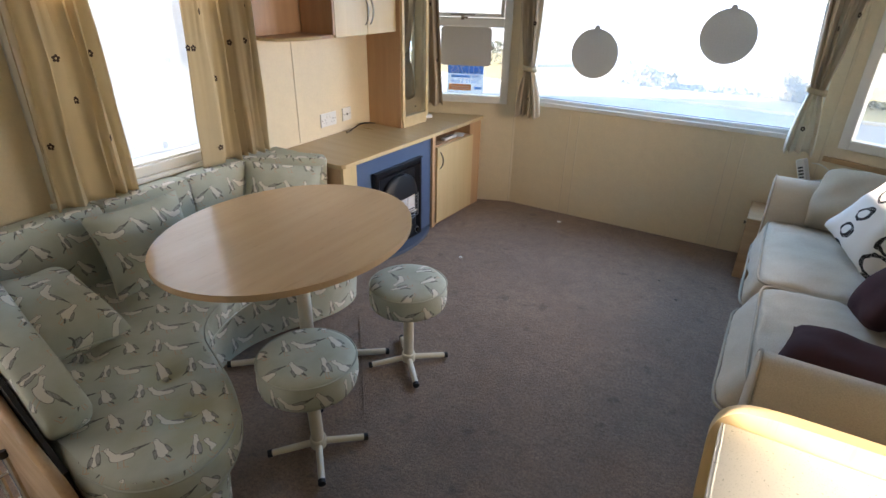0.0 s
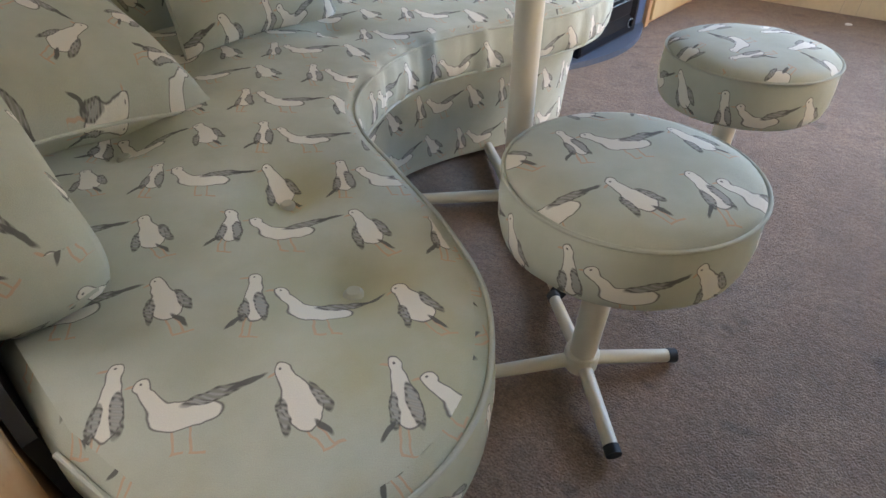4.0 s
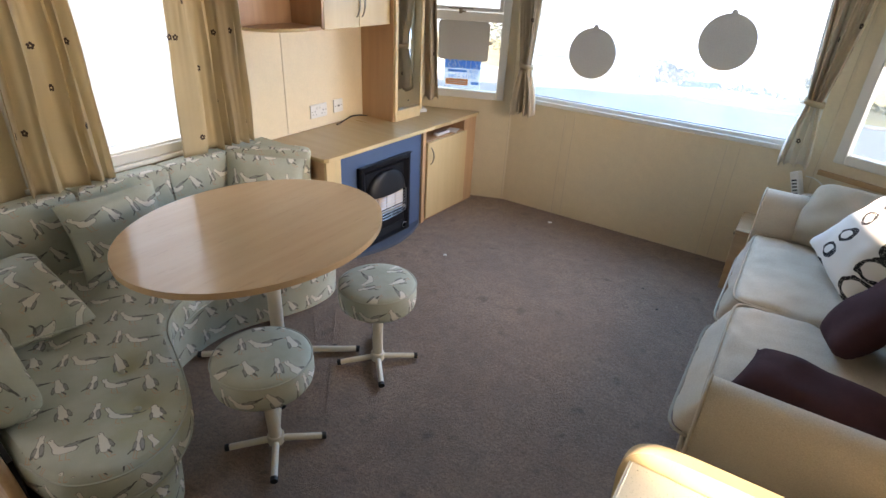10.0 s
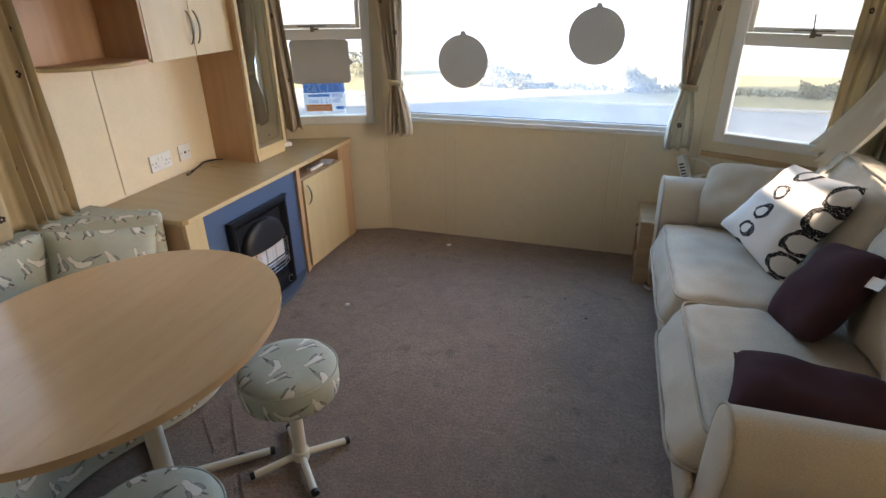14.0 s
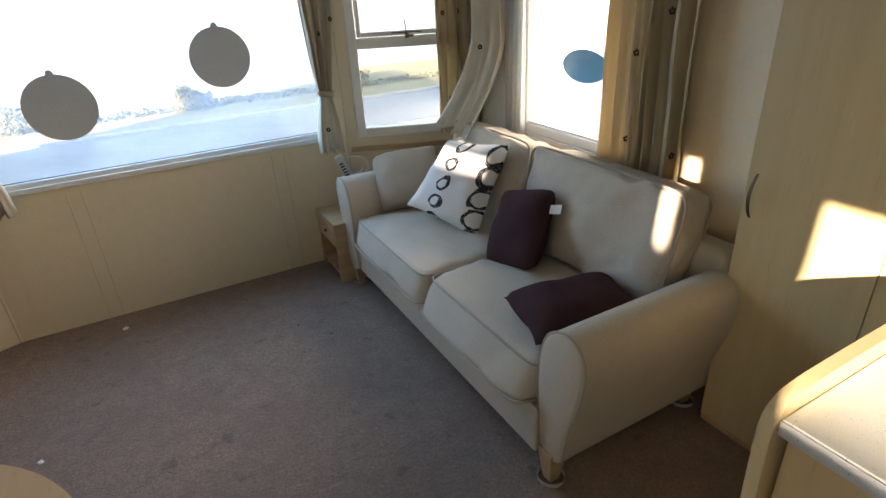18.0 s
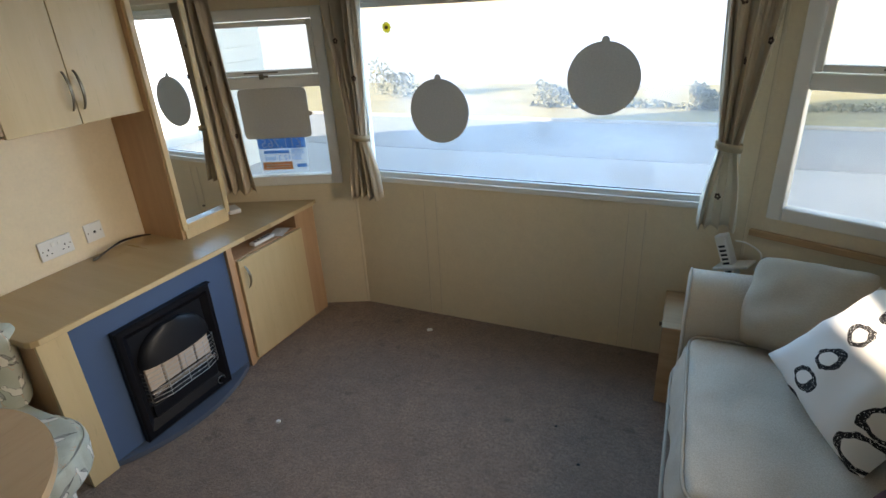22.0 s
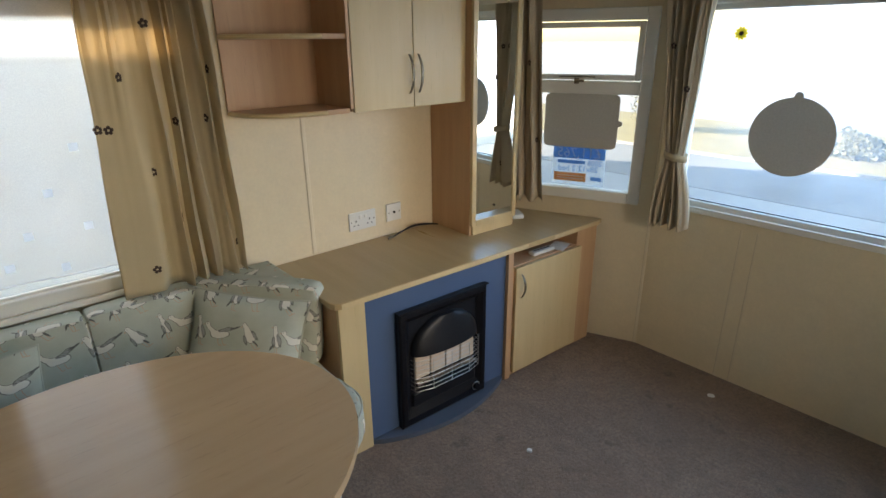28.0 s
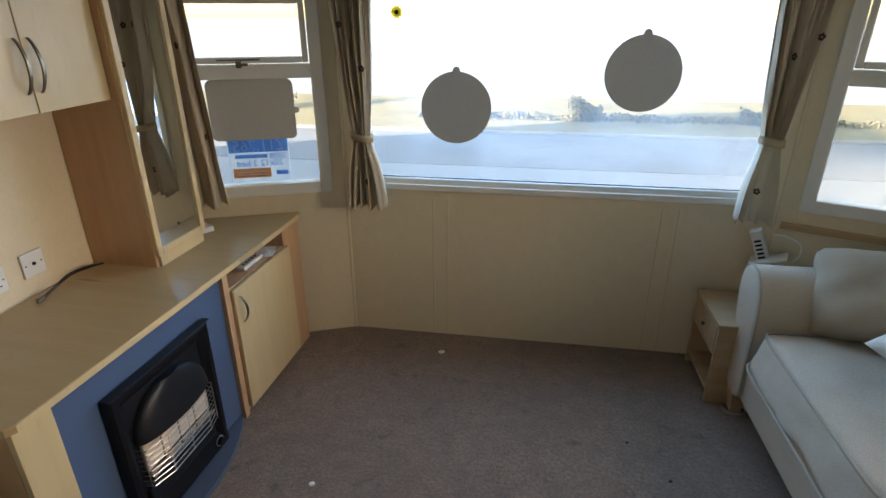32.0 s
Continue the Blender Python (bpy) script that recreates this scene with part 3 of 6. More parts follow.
def pillow(w, h, thick, n=22, wrinkle=0.006, seed=0.0, pinch=0.09, corner=0.0):
    """A scatter cushion lying in x and y, with pointed corners and a seam round its edge."""
    bm = bmesh.new()
    lay = bm.loops.layers.uv.verify()
    grid = {}
    for side in (1, -1):
        for i in range(n + 1):
            for j in range(n + 1):
                u, v = 2 * i / n - 1, 2 * j / n - 1
                rim = i in (0, n) or j in (0, n)
                if side < 0 and rim:
                    grid[side, i, j] = grid[1, i, j]
                    continue
                x, y = u * (1 - pinch * (1 - v * v)), v * (1 - pinch * (1 - u * u))
                x, y = x * (1 - corner * u ** 4 * v ** 4), y * (1 - corner * u ** 4 * v ** 4)
                z = side * thick / 2 * (max(0, (1 - u ** 4) * (1 - v ** 4))) ** 0.62
                c = Vector((x * w / 2, y * h / 2, z))
                if wrinkle:
                    c += wrinkle * noise.noise_vector(c * 9 + Vector((seed, 3 * seed, side))) * (0.4 if rim else 1)
                grid[side, i, j] = bm.verts.new(c)
    for side in (1, -1):
        for i in range(n):
            for j in range(n):
                q = [grid[side, i, j], grid[side, i + 1, j], grid[side, i + 1, j + 1], grid[side, i, j + 1]]
                f = bm.faces.new(q)
                for lp in f.loops:
                    lp[lay].uv = (lp.vert.co.x + seed, lp.vert.co.y + seed * 0.7)
    return bm


def pillow_rim(w, h, pinch=0.09, n=12):
    pts = []
    for a, b, c, d in ((-1, -1, 1, -1), (1, -1, 1, 1), (1, 1, -1, 1), (-1, 1, -1, -1)):
        for i in range(n):
            t = i / n
            u, v = a + (c - a) * t, b + (d - b) * t
            pts.append((u * (1 - pinch * (1 - v * v)) * w / 2, v * (1 - pinch * (1 - u * u)) * h / 2, 0))
    return pts


def axes(center, right, up):
    """A pose with its x along right and its y as near to up as may be."""
    x = Vector(right).normalized()
    z = x.cross(Vector(up)).normalized()
    y = z.cross(x)
    m = Matrix((x, y, z)).transposed().to_4x4()
    m.translation = Vector(center)
    return m


# ---- room ----
W, FRONT, BACK, TOP = 3.55, 4.0, -2.6, 2.08
KINK, FACET, TH = 0.78, 0.32, 0.06   # the bay's side facets: their width, how far they fall back; the walls' thickness
LF = math.hypot(KINK, FACET)


def wall_run(name, a, b, holes, label, top=TOP):
    """A wall from plan point a to b, the room on its right, with holes (s0, s1, z0, z1) along it."""
    a, b = Vector(a), Vector(b)
    d = b - a
    L, d = d.length, d.normalized()
    m = Matrix(((d.x, -d.y, 0, a.x), (d.y, d.x, 0, a.y), (0, 0, 1, 0), (0, 0, 0, 1)))
    bm, xs = bmesh.new(), sorted({0.0, L, *[h[0] for h in holes], *[h[1] for h in holes]})
    for s0, s1 in zip(xs, xs[1:]):
        cuts = sorted((h[2], h[3]) for h in holes if h[0] < (s0 + s1) / 2 < h[1])
        z = 0.0
        for c0, c1 in [*cuts, (top, top)]:
            if c0 > z + 1e-4:
                box(s0, s1, 0, TH, z, c0, bm=bm)
            z = c1
    bmesh.ops.remove_doubles(bm, verts=bm.verts[:], dist=1e-5)
    inner = [f for f in bm.faces if len([g for g in bm.faces if g is not f and (g.calc_center_median() - f.calc_center_median()).length < 1e-5])]
    bmesh.ops.delete(bm, geom=inner, context="FACES")
    return tagged(part(name, bm, WALL, at=m), label, "wall", kind="structure"), m


HOLE_FRONT = (0.08, 1.91, 0.812, 1.73)
HOLE_FL, HOLE_FR = (0.07, LF - 0.085, 0.798, 1.70), (0.085, LF - 0.07, 0.808, 1.71)
HOLE_L = (1.10 - BACK, 2.06 - BACK, 0.785, 1.685)
DOOR = (-0.62 - BACK, 0.372 - BACK, 0.0, 1.868)
HOLE_R = (0.50, 1.34, 0.888, 1.75)
wall_front, M_FRONT = wall_run("wall_north", (KINK, FRONT), (W - KINK, FRONT), [HOLE_FRONT], "cream textured wallboard below the wide bay window")
wall_fl, M_FL = wall_run("wall_northwest", (0, FRONT - FACET), (KINK, FRONT), [HOLE_FL], "cream wallboard bay facet beside the sideboard")
wall_fr, M_FR = wall_run("wall_northeast", (W - KINK, FRONT), (W, FRONT - FACET), [HOLE_FR], "cream wallboard bay facet behind the sofa end")
wall_l, M_L = wall_run("wall_west", (0, BACK), (0, FRONT - FACET), [DOOR, HOLE_L], "cream textured wallboard with a window and an open doorway")
wall_r, M_R = wall_run("wall_east", (W, FRONT - FACET), (W, BACK), [HOLE_R], "cream textured wallboard with a window above the sofa")
wall_b, M_B = wall_run("wall_south", (W, BACK), (0, BACK), [], "plain cream wallboard at the back")
EDGE = 0.44
tagged(part("floor", prism([(0, EDGE), (W, EDGE), (W, FRONT - FACET), (W - KINK, FRONT), (KINK, FRONT), (0, FRONT - FACET)], -0.05, 0.0), CARPET), "worn brown cut-pile carpet with dark stains", "carpet", kind="structure")
vinyl = tagged(part("floor_entrance", prism([(0, BACK), (W, BACK), (W, EDGE), (0, EDGE)], -0.05, -0.006), VINYL), "pale wood-effect vinyl floor by the door", "floor", kind="structure")
tagged(part("ceiling", prism([(0, BACK), (W, BACK), (W, FRONT - FACET), (W - KINK, FRONT), (KINK, FRONT), (0, FRONT - FACET)], TOP, TOP + 0.05), CEIL), "plain off-white ceiling", "ceiling", kind="structure")


def strips(wall, m, places, z0, z1, w=0.016, t=0.004):
    """Thin cover strips over the joints of the wallboards."""
    for s in places:
        b = box(s - w / 2, s + w / 2, -t, 0.0, z0, z1, 0.0015, 1)
        part("cover_strip", b, STRIP, wall)
        part("joint_line", box(s - w / 2 - 0.0024, s - w / 2 - 0.0002, -0.0012, 0.0, z0, z1), JOINT, wall)


strips(wall_front, M_FRONT, (1.215 - KINK, 1.285 - KINK, 2.285 - KINK, 2.36 - KINK), 0.0, 0.765, 0.007, 0.003)
strips(wall_fl, M_FL, (LF - 0.004,), 0.0, TOP, 0.012, 0.004)
strips(wall_fr, M_FR, (0.006,), 0.0, TOP, 0.012, 0.004)
strips(wall_l, M_L, (2.517 - BACK,), 0.70, 1.345, 0.016, 0.004)
strips(wall_l, M_L, (0.63 - BACK,), 0.0, TOP, 0.020, 0.005)
part("trim_rail", box(0.02, LF - 0.01, -0.022, -0.001, 0.705, 0.735, 0.004), PINE, wall_fr, "worn wooden rail")
part("trim_rail", box(0.0, 0.44, -0.022, -0.001, 0.66, 0.69, 0.004), PINE, wall_r, "worn wooden rail")


# ---- windows ----
def ring_bars(parent, name, s0, s1, z0, z1, w, y0, y1, mat, bevel=0.004):
    """Four bars round an opening, butted end to end."""
    for a, b, c, d in ((s0, s0 + w, z0, z1), (s1 - w, s1, z0, z1), (s0 + w, s1 - w, z0, z0 + w), (s0 + w, s1 - w, z1 - w, z1)):
        part(name, box(a, b, y0, y1, c, d, bevel), mat, parent)


def pane(parent, s0, s1, z0, z1, y):
    ob = part("pane", box(s0, s1, y, y + 0.004, z0, z1), DUSTY, parent)
    ob.visible_shadow = False
    return ob


def big_window():
    e = thing("window_1", "wide picture window in a white frame, hazy glass", "window", M_FRONT, kind="structure")
    s0, s1, z0, z1 = HOLE_FRONT
    ring_bars(e, "window_frame", s0 - 0.012, s1 + 0.012, z0 - 0.012, z1 + 0.012, 0.030, -0.012, 0.0, WHITE)
    ring_bars(e, "window_bead", s0, s1, z0, z1, 0.042, 0.012, 0.055, WHITE, 0.005)
    pane(e, s0 + 0.042, s1 - 0.042, z0 + 0.042, z1 - 0.042, 0.036)
    part("window_gasket", box(s0 + 0.042, s1 - 0.042, 0.030, 0.035, z0 + 0.042, z0 + 0.046), RUBBER, e)


def bay_window(name, m, hole, label):
    e = thing(name, label, "window", m, kind="structure")
    s0, s1, z0, z1 = hole
    zr0, zr1 = 1.322, 1.384
    ring_bars(e, "window_frame", s0 - 0.014, s1 + 0.014, z0 - 0.014, z1 + 0.014, 0.056, -0.014, 0.052, WHITE, 0.006)
    part("window_rail", box(s0 + 0.042, s1 - 0.042, -0.006, 0.048, zr0, zr1, 0.005), WHITE, e)
    ring_bars(e, "opening_sash", s0 + 0.046, s1 - 0.046, zr1 + 0.004, z1 - 0.046, 0.026, -0.004, 0.036, WHITE, 0.005)
    pane(e, s0 + 0.072, s1 - 0.072, zr1 + 0.030, z1 - 0.072, 0.016)
    pane(e, s0 + 0.042, s1 - 0.042, z0 + 0.042, zr0, 0.024)
    sm = (s0 + s1) / 2
    h = part("window_catch", box(sm - 0.012, sm + 0.012, -0.018, -0.0065, zr1 - 0.014, zr1 + 0.014, 0.003), STEEL, e)
    part("lever", box(sm - 0.008, sm + 0.040, -0.026, -0.0185, zr1 - 0.005, zr1 + 0.006, 0.003), STEEL, h)
    if m is M_FR:
        part("stay_peg", tube((sm, -0.014, zr1 + 0.010), (sm - 0.010, -0.004, zr1 + 0.095), 0.0028, n=8), RUBBER, e)
    part("stay_arm", box(sm - 0.09, sm + 0.09, -0.010, -0.0065, zr1 + 0.016, zr1 + 0.022, 0.001), STEEL, e)


def side_window(name, m, hole, label):
    e = thing(name, label, "window", m, kind="structure")
    s0, s1, z0, z1 = hole
    ring_bars(e, "window_frame", s0 - 0.014, s1 + 0.014, z0 - 0.014, z1 + 0.014, 0.050, -0.012, 0.052, WHITE, 0.006)
    pane(e, s0 + 0.036, s1 - 0.036, z0 + 0.036, z1 - 0.036, 0.030)
    part("window_sill", box(s0 - 0.03, s1 + 0.03, -0.030, -0.0125, z0 - 0.034, z0 - 0.012, 0.004), WHITE, e)
    part("window_track", box(s0 + 0.036, s1 - 0.036, 0.004, 0.020, z0 + 0.036, z0 + 0.046, 0.002), WHITE, e)


big_window()
bay_window("window_2", M_FL, HOLE_FL, "small white two-part bay window with a top opener")
bay_window("window_3", M_FR, HOLE_FR, "small white two-part bay window beside the sofa")
side_window("window_4", M_L, HOLE_L, "white framed window behind a net curtain")
side_window("window_5", M_R, HOLE_R, "white framed window above the cream sofa")
door = thing("door_1", "open doorway with a pale aluminium threshold", "doorway", M_L, kind="structure")
part("door_frame", box(DOOR[0] - 0.025, DOOR[0], -0.010, TH + 0.01, 0.0, DOOR[3], 0.003), WHITE, door)
part("door_frame", box(DOOR[1], DOOR[1] + 0.025, -0.010, TH + 0.01, 0.0, DOOR[3], 0.003), WHITE, door)
part("door_frame", box(DOOR[0] - 0.025, DOOR[1] + 0.025, -0.010, TH + 0.01, DOOR[3] + 0.001, DOOR[3] + 0.025, 0.003), WHITE, door)
part("threshold", box(DOOR[0], DOOR[1], -0.035, TH + 0.04, -0.004, 0.016, 0.006), ALU, door, "ribbed aluminium threshold")
part("threshold_rib", box(DOOR[0], DOOR[1], 0.0, 0.012, 0.016, 0.026, 0.003), ALU, door)


# ---- curtains ----
def flower_mesh():
    bm = bmesh.new()
    for i in range(5):
        a = 2 * math.pi * i / 5 + 0.3
        c = bmesh.ops.create_circle(bm, cap_ends=True, segments=7, radius=0.0062, matrix=Matrix.Translation((0.0092 * math.cos(a), 0.0092 * math.sin(a), 0)))
    ext = bmesh.ops.extrude_face_region(bm, geom=bm.faces[:])
    bmesh.ops.translate(bm, vec=(0, 0, 0.0012), verts=[v for v in ext["geom"] if isinstance(v, bmesh.types.BMVert)])
    return finish(bm, "flower", FLOWER)


FLOWERS = flower_mesh()


def curtain(label, m, s0, s1, z0, z1, folds, amp, depth, blooms=(), tie=None, seed=0.0, lean=0.0, pool=None, flare=0.065, mat=None, widen=(0.0, 0.0), bunch=1.0, skirt=None):
    """A gathered curtain before a wall. tie: (height, place, half width); pool: how its foot is drawn aside."""
    e = thing("curtain", label, "curtain", m, group="beige flowered curtains")
    cols, rows = max(40, folds * 12), 36

    def at(q, r):
        z = z1 + (z0 - z1) * r
        a, b = s0 + (lean + widen[0]) * r, s1 + (lean + widen[1]) * r
        if tie:
            zt, st, hw = tie
            k = math.exp(-((z - zt) / (0.20 if z > zt else 0.085)) ** 2) if z < zt else min(1.0, max(0.0, 1 - ((z - zt) / (z1 - zt)) ** 0.8))
            if z < zt:
                k = math.exp(-((zt - z) / 0.16) ** 1.5)
            a, b = a + (st - hw - a) * k, b + (st + hw - b) * k
            if z < zt:
                a, b = st - hw - (flare * (1 - k)), st + hw + (flare * (1 - k))
        ph = 2 * math.pi * folds * (q ** bunch + 0.070 * math.sin(6 * q + seed) + 0.030 * math.sin(13 * q + 2 * seed) + 0.035 * noise.noise(Vector((q * 4, r * 1.6, seed))))
        am = amp * (1.0 if bunch == 1.0 else 0.35 + 0.75 * q) * (0.72 + 0.9 * noise.noise(Vector((q * 5 + seed, r * 1.3, 3.1))) + 0.30 * r)
        wide = b - a
        s = a + wide * q + 0.012 * noise.noise(Vector((q * 9, r * 3, seed + 7)))
        pleat = 0.45 * amp * math.exp(-7.0 * max(0.0, z1 - 0.17 - z) / (z1 - z0)) * math.sin(2 * math.pi * 2.6 * folds * q + seed)
        n = -(depth + am * math.sin(ph) + am * 0.35 * math.sin(2.3 * ph + seed) + pleat)
        z = z - 0.010 * math.sin(ph) * r + 0.006 * noise.noise(Vector((q * 8, seed, r)))
        if pool:
            k = max(0.0, (r - pool[0]) / (1 - pool[0])) ** 1.5
            s, n, z = s + pool[1] * k, n - pool[2] * k, z + pool[3] * k * (1 - q)
        return Vector((s, n, z))

    bm = bmesh.new()
    g = [[bm.verts.new(at(i / cols, j / rows)) for i in range(cols + 1)] for j in range(rows + 1)]
    for j in range(rows):
        for i in range(cols):
            bm.faces.new((g[j][i], g[j][i + 1], g[j + 1][i + 1], g[j + 1][i]))
    if skirt:   # below the tie the cloth takes the paler colour
        for f in bm.faces:
            f.material_index = int(f.calc_center_median().z < tie[0])
    cloth = part("cloth", bm, mat or CURTAIN, e, smooth=True)
    if skirt:
        cloth.data.materials.append(skirt)
    sol = cloth.modifiers.new("thick", "SOLIDIFY")
    sol.thickness, sol.offset = 0.0025, 0.0
    for q, r in blooms:
        p, px, pz = at(q, r), at(min(1, q + 0.01), r), at(q, min(1, r + 0.01))
        ax, az = (px - p).normalized(), (p - pz).normalized()
        nn = ax.cross(az).normalized()
        if nn.y > 0:
            nn = -nn
        rot = Matrix((ax, nn.cross(ax), nn)).transposed().to_4x4()
        part("embroidered_flower", FLOWERS, None, e, at=Matrix.Translation(p + nn * 0.002) @ rot)
    if tie:
        zt, st, hw = tie
        loop = [(st + (hw + 0.012) * math.cos(a), -(depth + amp * 1.7 * math.sin(a)), zt - 0.008 * math.cos(a)) for a in [2 * math.pi * i / 20 for i in range(20)]]
        bm = bmesh.new()
        lo = [bm.verts.new((x, y * 1.0, z - 0.016)) for x, y, z in loop]
        hi = [bm.verts.new((x, y * 1.0, z + 0.016)) for x, y, z in loop]
        for i in range(20):
            bm.faces.new((lo[i], lo[(i + 1) % 20], hi[(i + 1) % 20], hi[i]))
        band = part("tie_band", bm, CURTAIN, e, smooth=True)
        so = band.modifiers.new("thick", "SOLIDIFY")
        so.thickness, so.offset = 0.004, 1.0
    return e


yl = lambda y: y - BACK          # along the west wall
yr = lambda y: (FRONT - FACET) - y   # along the east wall
at_o = lambda y, z: ((y - 1.08 + 0.02 * (1.90 - z) / 1.155) / (0.29 + 0.05 * (1.90 - z) / 1.155), (1.90 - z) / 1.155)
curtain("beige curtain with brown flowers, hanging open at the window", M_L, yl(1.08), yl(1.37), 0.745, 1.90, 4, 0.024, 0.085,
        [at_o(y, z) for y, z in ((1.217, 1.331), (1.250, 1.173), (1.357, 1.340), (1.304, 1.015), (1.332, 1.015), (1.085, 1.009), (1.119, 1.005))], seed=1.0, widen=(-0.02, 0.03))
at_l = lambda y, z: ((yl(y) - yl(1.80) + 0.05 * (1.90 - z) / 1.14) / (0.34 + 0.09 * (1.90 - z) / 1.14), (1.90 - z) / 1.14)
curtain("beige curtain with brown flowers, partly lit by the sun", M_L, yl(1.80), yl(2.14), 0.76, 1.90, 5, 0.024, 0.085,
        [at_l(y, z) for y, z in ((1.971, 1.635), (1.870, 1.479), (1.783, 1.328), (1.813, 1.326), (2.007, 1.334), (1.923, 1.168), (1.864, 0.851), (2.145, 1.49), (2.105, 1.335), (1.978, 1.014), (2.160, 0.857))],
        seed=2.3, widen=(-0.05, 0.04), bunch=1.7)
curtain("beige flowered curtain hanging beside the mirror cupboard", M_FL, 0.02, 0.235, 0.77, 1.772, 4, 0.026, 0.065,
        ((0.75, 0.30), (0.45, 0.43), (0.62, 0.56), (0.3, 0.20), (0.85, 0.68), (0.5, 0.83)), seed=3.1, widen=(0.0, 0.055), mat=UNLIT_CURTAIN)
curtain("beige flowered curtain tied back beside the bay window", M_FRONT, -0.035, 0.200, 0.73, 1.90, 5, 0.026, 0.085,
        ((0.25, 0.30), (0.60, 0.305), (0.45, 0.13), (0.8, 0.45), (0.55, 0.90), (0.3, 0.05)), tie=(1.07, 0.120, 0.037), seed=4.7, mat=UNLIT_CURTAIN)
curtain("pale flowered curtain tied back beside the bay window", M_FRONT, 1.765, 2.01, 0.74, 1.90, 4, 0.022, 0.070,
        ((0.30, 0.22), (0.72, 0.12), (0.9, 0.34), (0.5, 0.40), (0.45, 0.88)), tie=(1.10, 1.868, 0.036), seed=5.9, flare=0.045, skirt=PALE_LIT_CURTAIN, mat=UNLIT_CURTAIN)
curtain("beige flowered curtain hanging beside the bay facet window", M_FR, 0.60, 0.86, 0.80, 1.90, 5, 0.026, 0.060,
        ((0.15, 0.36), (0.55, 0.36), (0.30, 0.20), (0.30, 0.82), (0.7, 0.6)), seed=6.4)
curtain("beige flowered curtain painted daylight-pale, tucked behind the sofa cushions", M_R, yr(3.52), yr(3.27), 0.86, 1.90, 4, 0.032, 0.090,
        ((0.35, 0.56), (0.7, 0.36), (0.55, 0.72), (0.25, 0.40)), seed=7.7, pool=(0.50, -0.02, 0.24, 0.05), mat=PALE_LIT_CURTAIN, widen=(-0.05, 0.03))
curtain("beige flowered curtain hanging behind the sofa back", M_R, yr(2.50), yr(2.06), 0.84, 1.90, 7, 0.026, 0.070,
        ((0.40, 0.50), (0.72, 0.36), (0.30, 0.86), (0.88, 0.87), (0.6, 0.7), (0.2, 0.3)), seed=8.8)


def net_curtain(label, m, s0, s1, z0, z1, depth, seed, squares, mat=None, fold=0.006):
    e = thing("net_curtain", label, "net curtain", m, group="white net curtains")
    bm = bmesh.new()
    cols, rows = 60, 12

    def at(q, r):
        return Vector((s0 + (s1 - s0) * q, -(depth + fold * math.sin(26 * q + seed + r) * (0.4 + 0.6 * r)), z1 + (z0 - z1) * r + (0.004 * math.sin(17 * q + seed) if r > 0.99 else 0)))

    g = [[bm.verts.new(at(i / cols, j / rows)) for i in range(cols + 1)] for j in range(rows + 1)]
    for j in range(rows):
        for i in range(cols):
            bm.faces.new((g[j][i], g[j][i + 1], g[j + 1][i + 1], g[j + 1][i]))
    part("net", bm, mat or NET, e, smooth=True)
    for q, r in squares:
        p = at(q, r)
        part("woven_square", box(p.x - 0.013, p.x + 0.013, p.y - 0.0016, p.y - 0.0008, p.z - 0.013, p.z + 0.013), NET_SQUARE, e)
    part("hem", sweep([tuple(at(i / cols, 1.0)) for i in range(cols + 1)], 0.003), NET, e, smooth=True)


net_curtain("white net curtain with small woven squares", M_L, yl(1.14), yl(2.03), 0.868, 1.85, 0.018, 0.5,
            ((0.542, 0.720), (0.455, 0.847), (0.639, 0.848), (0.537, 0.970), (0.650, 0.587), (0.37, 0.59), (0.28, 0.73), (0.38, 0.94)))


net_curtain("white net curtain drawn aside at the window", M_R, yr(3.29), yr(3.12), 0.84, 1.85, 0.040, 1.7, (), NET_FOLDED, 0.020)


def pelmet(label, m, s0, s1, z0, z1):
    """A boxed board before a wall that hides the curtain rail."""
    e = thing("pelmet", label, "pelmet", m, group="boxed pelmets above the curtains")
    part("front_board", box(s0, s1, -0.146, -0.130, z0, z1, 0.003), STRIP, e)
    for a, b in ((s0, s0 + 0.014), (s1 - 0.014, s1)):
        part("end_board", box(a, b, -0.1295, -0.001, z0, z1, 0.002), STRIP, e)
    part("top_board", box(s0 + 0.0145, s1 - 0.0145, -0.1295, -0.001, z1 - 0.014, z1, 0.001), STRIP, e)


pelmet("beige boxed pelmet above the net-curtained window", M_L, yl(0.98), yl(2.150), 1.722, 1.93)
pelmet("beige boxed pelmet above the wide bay window", M_FRONT, 0.034, W - 2 * KINK - 0.034, 1.768, 1.93)
pelmet("short beige pelmet above the bay facet window", M_FL, 0.02, LF - 0.034, 1.768, 1.93)
pelmet("short beige pelmet above the bay facet window", M_FR, 0.034, LF - 0.02, 1.768, 1.93)


# ---- dining corner ----
TOPWAY = (0.74, 0.67)   # the way that the print runs on level cloth


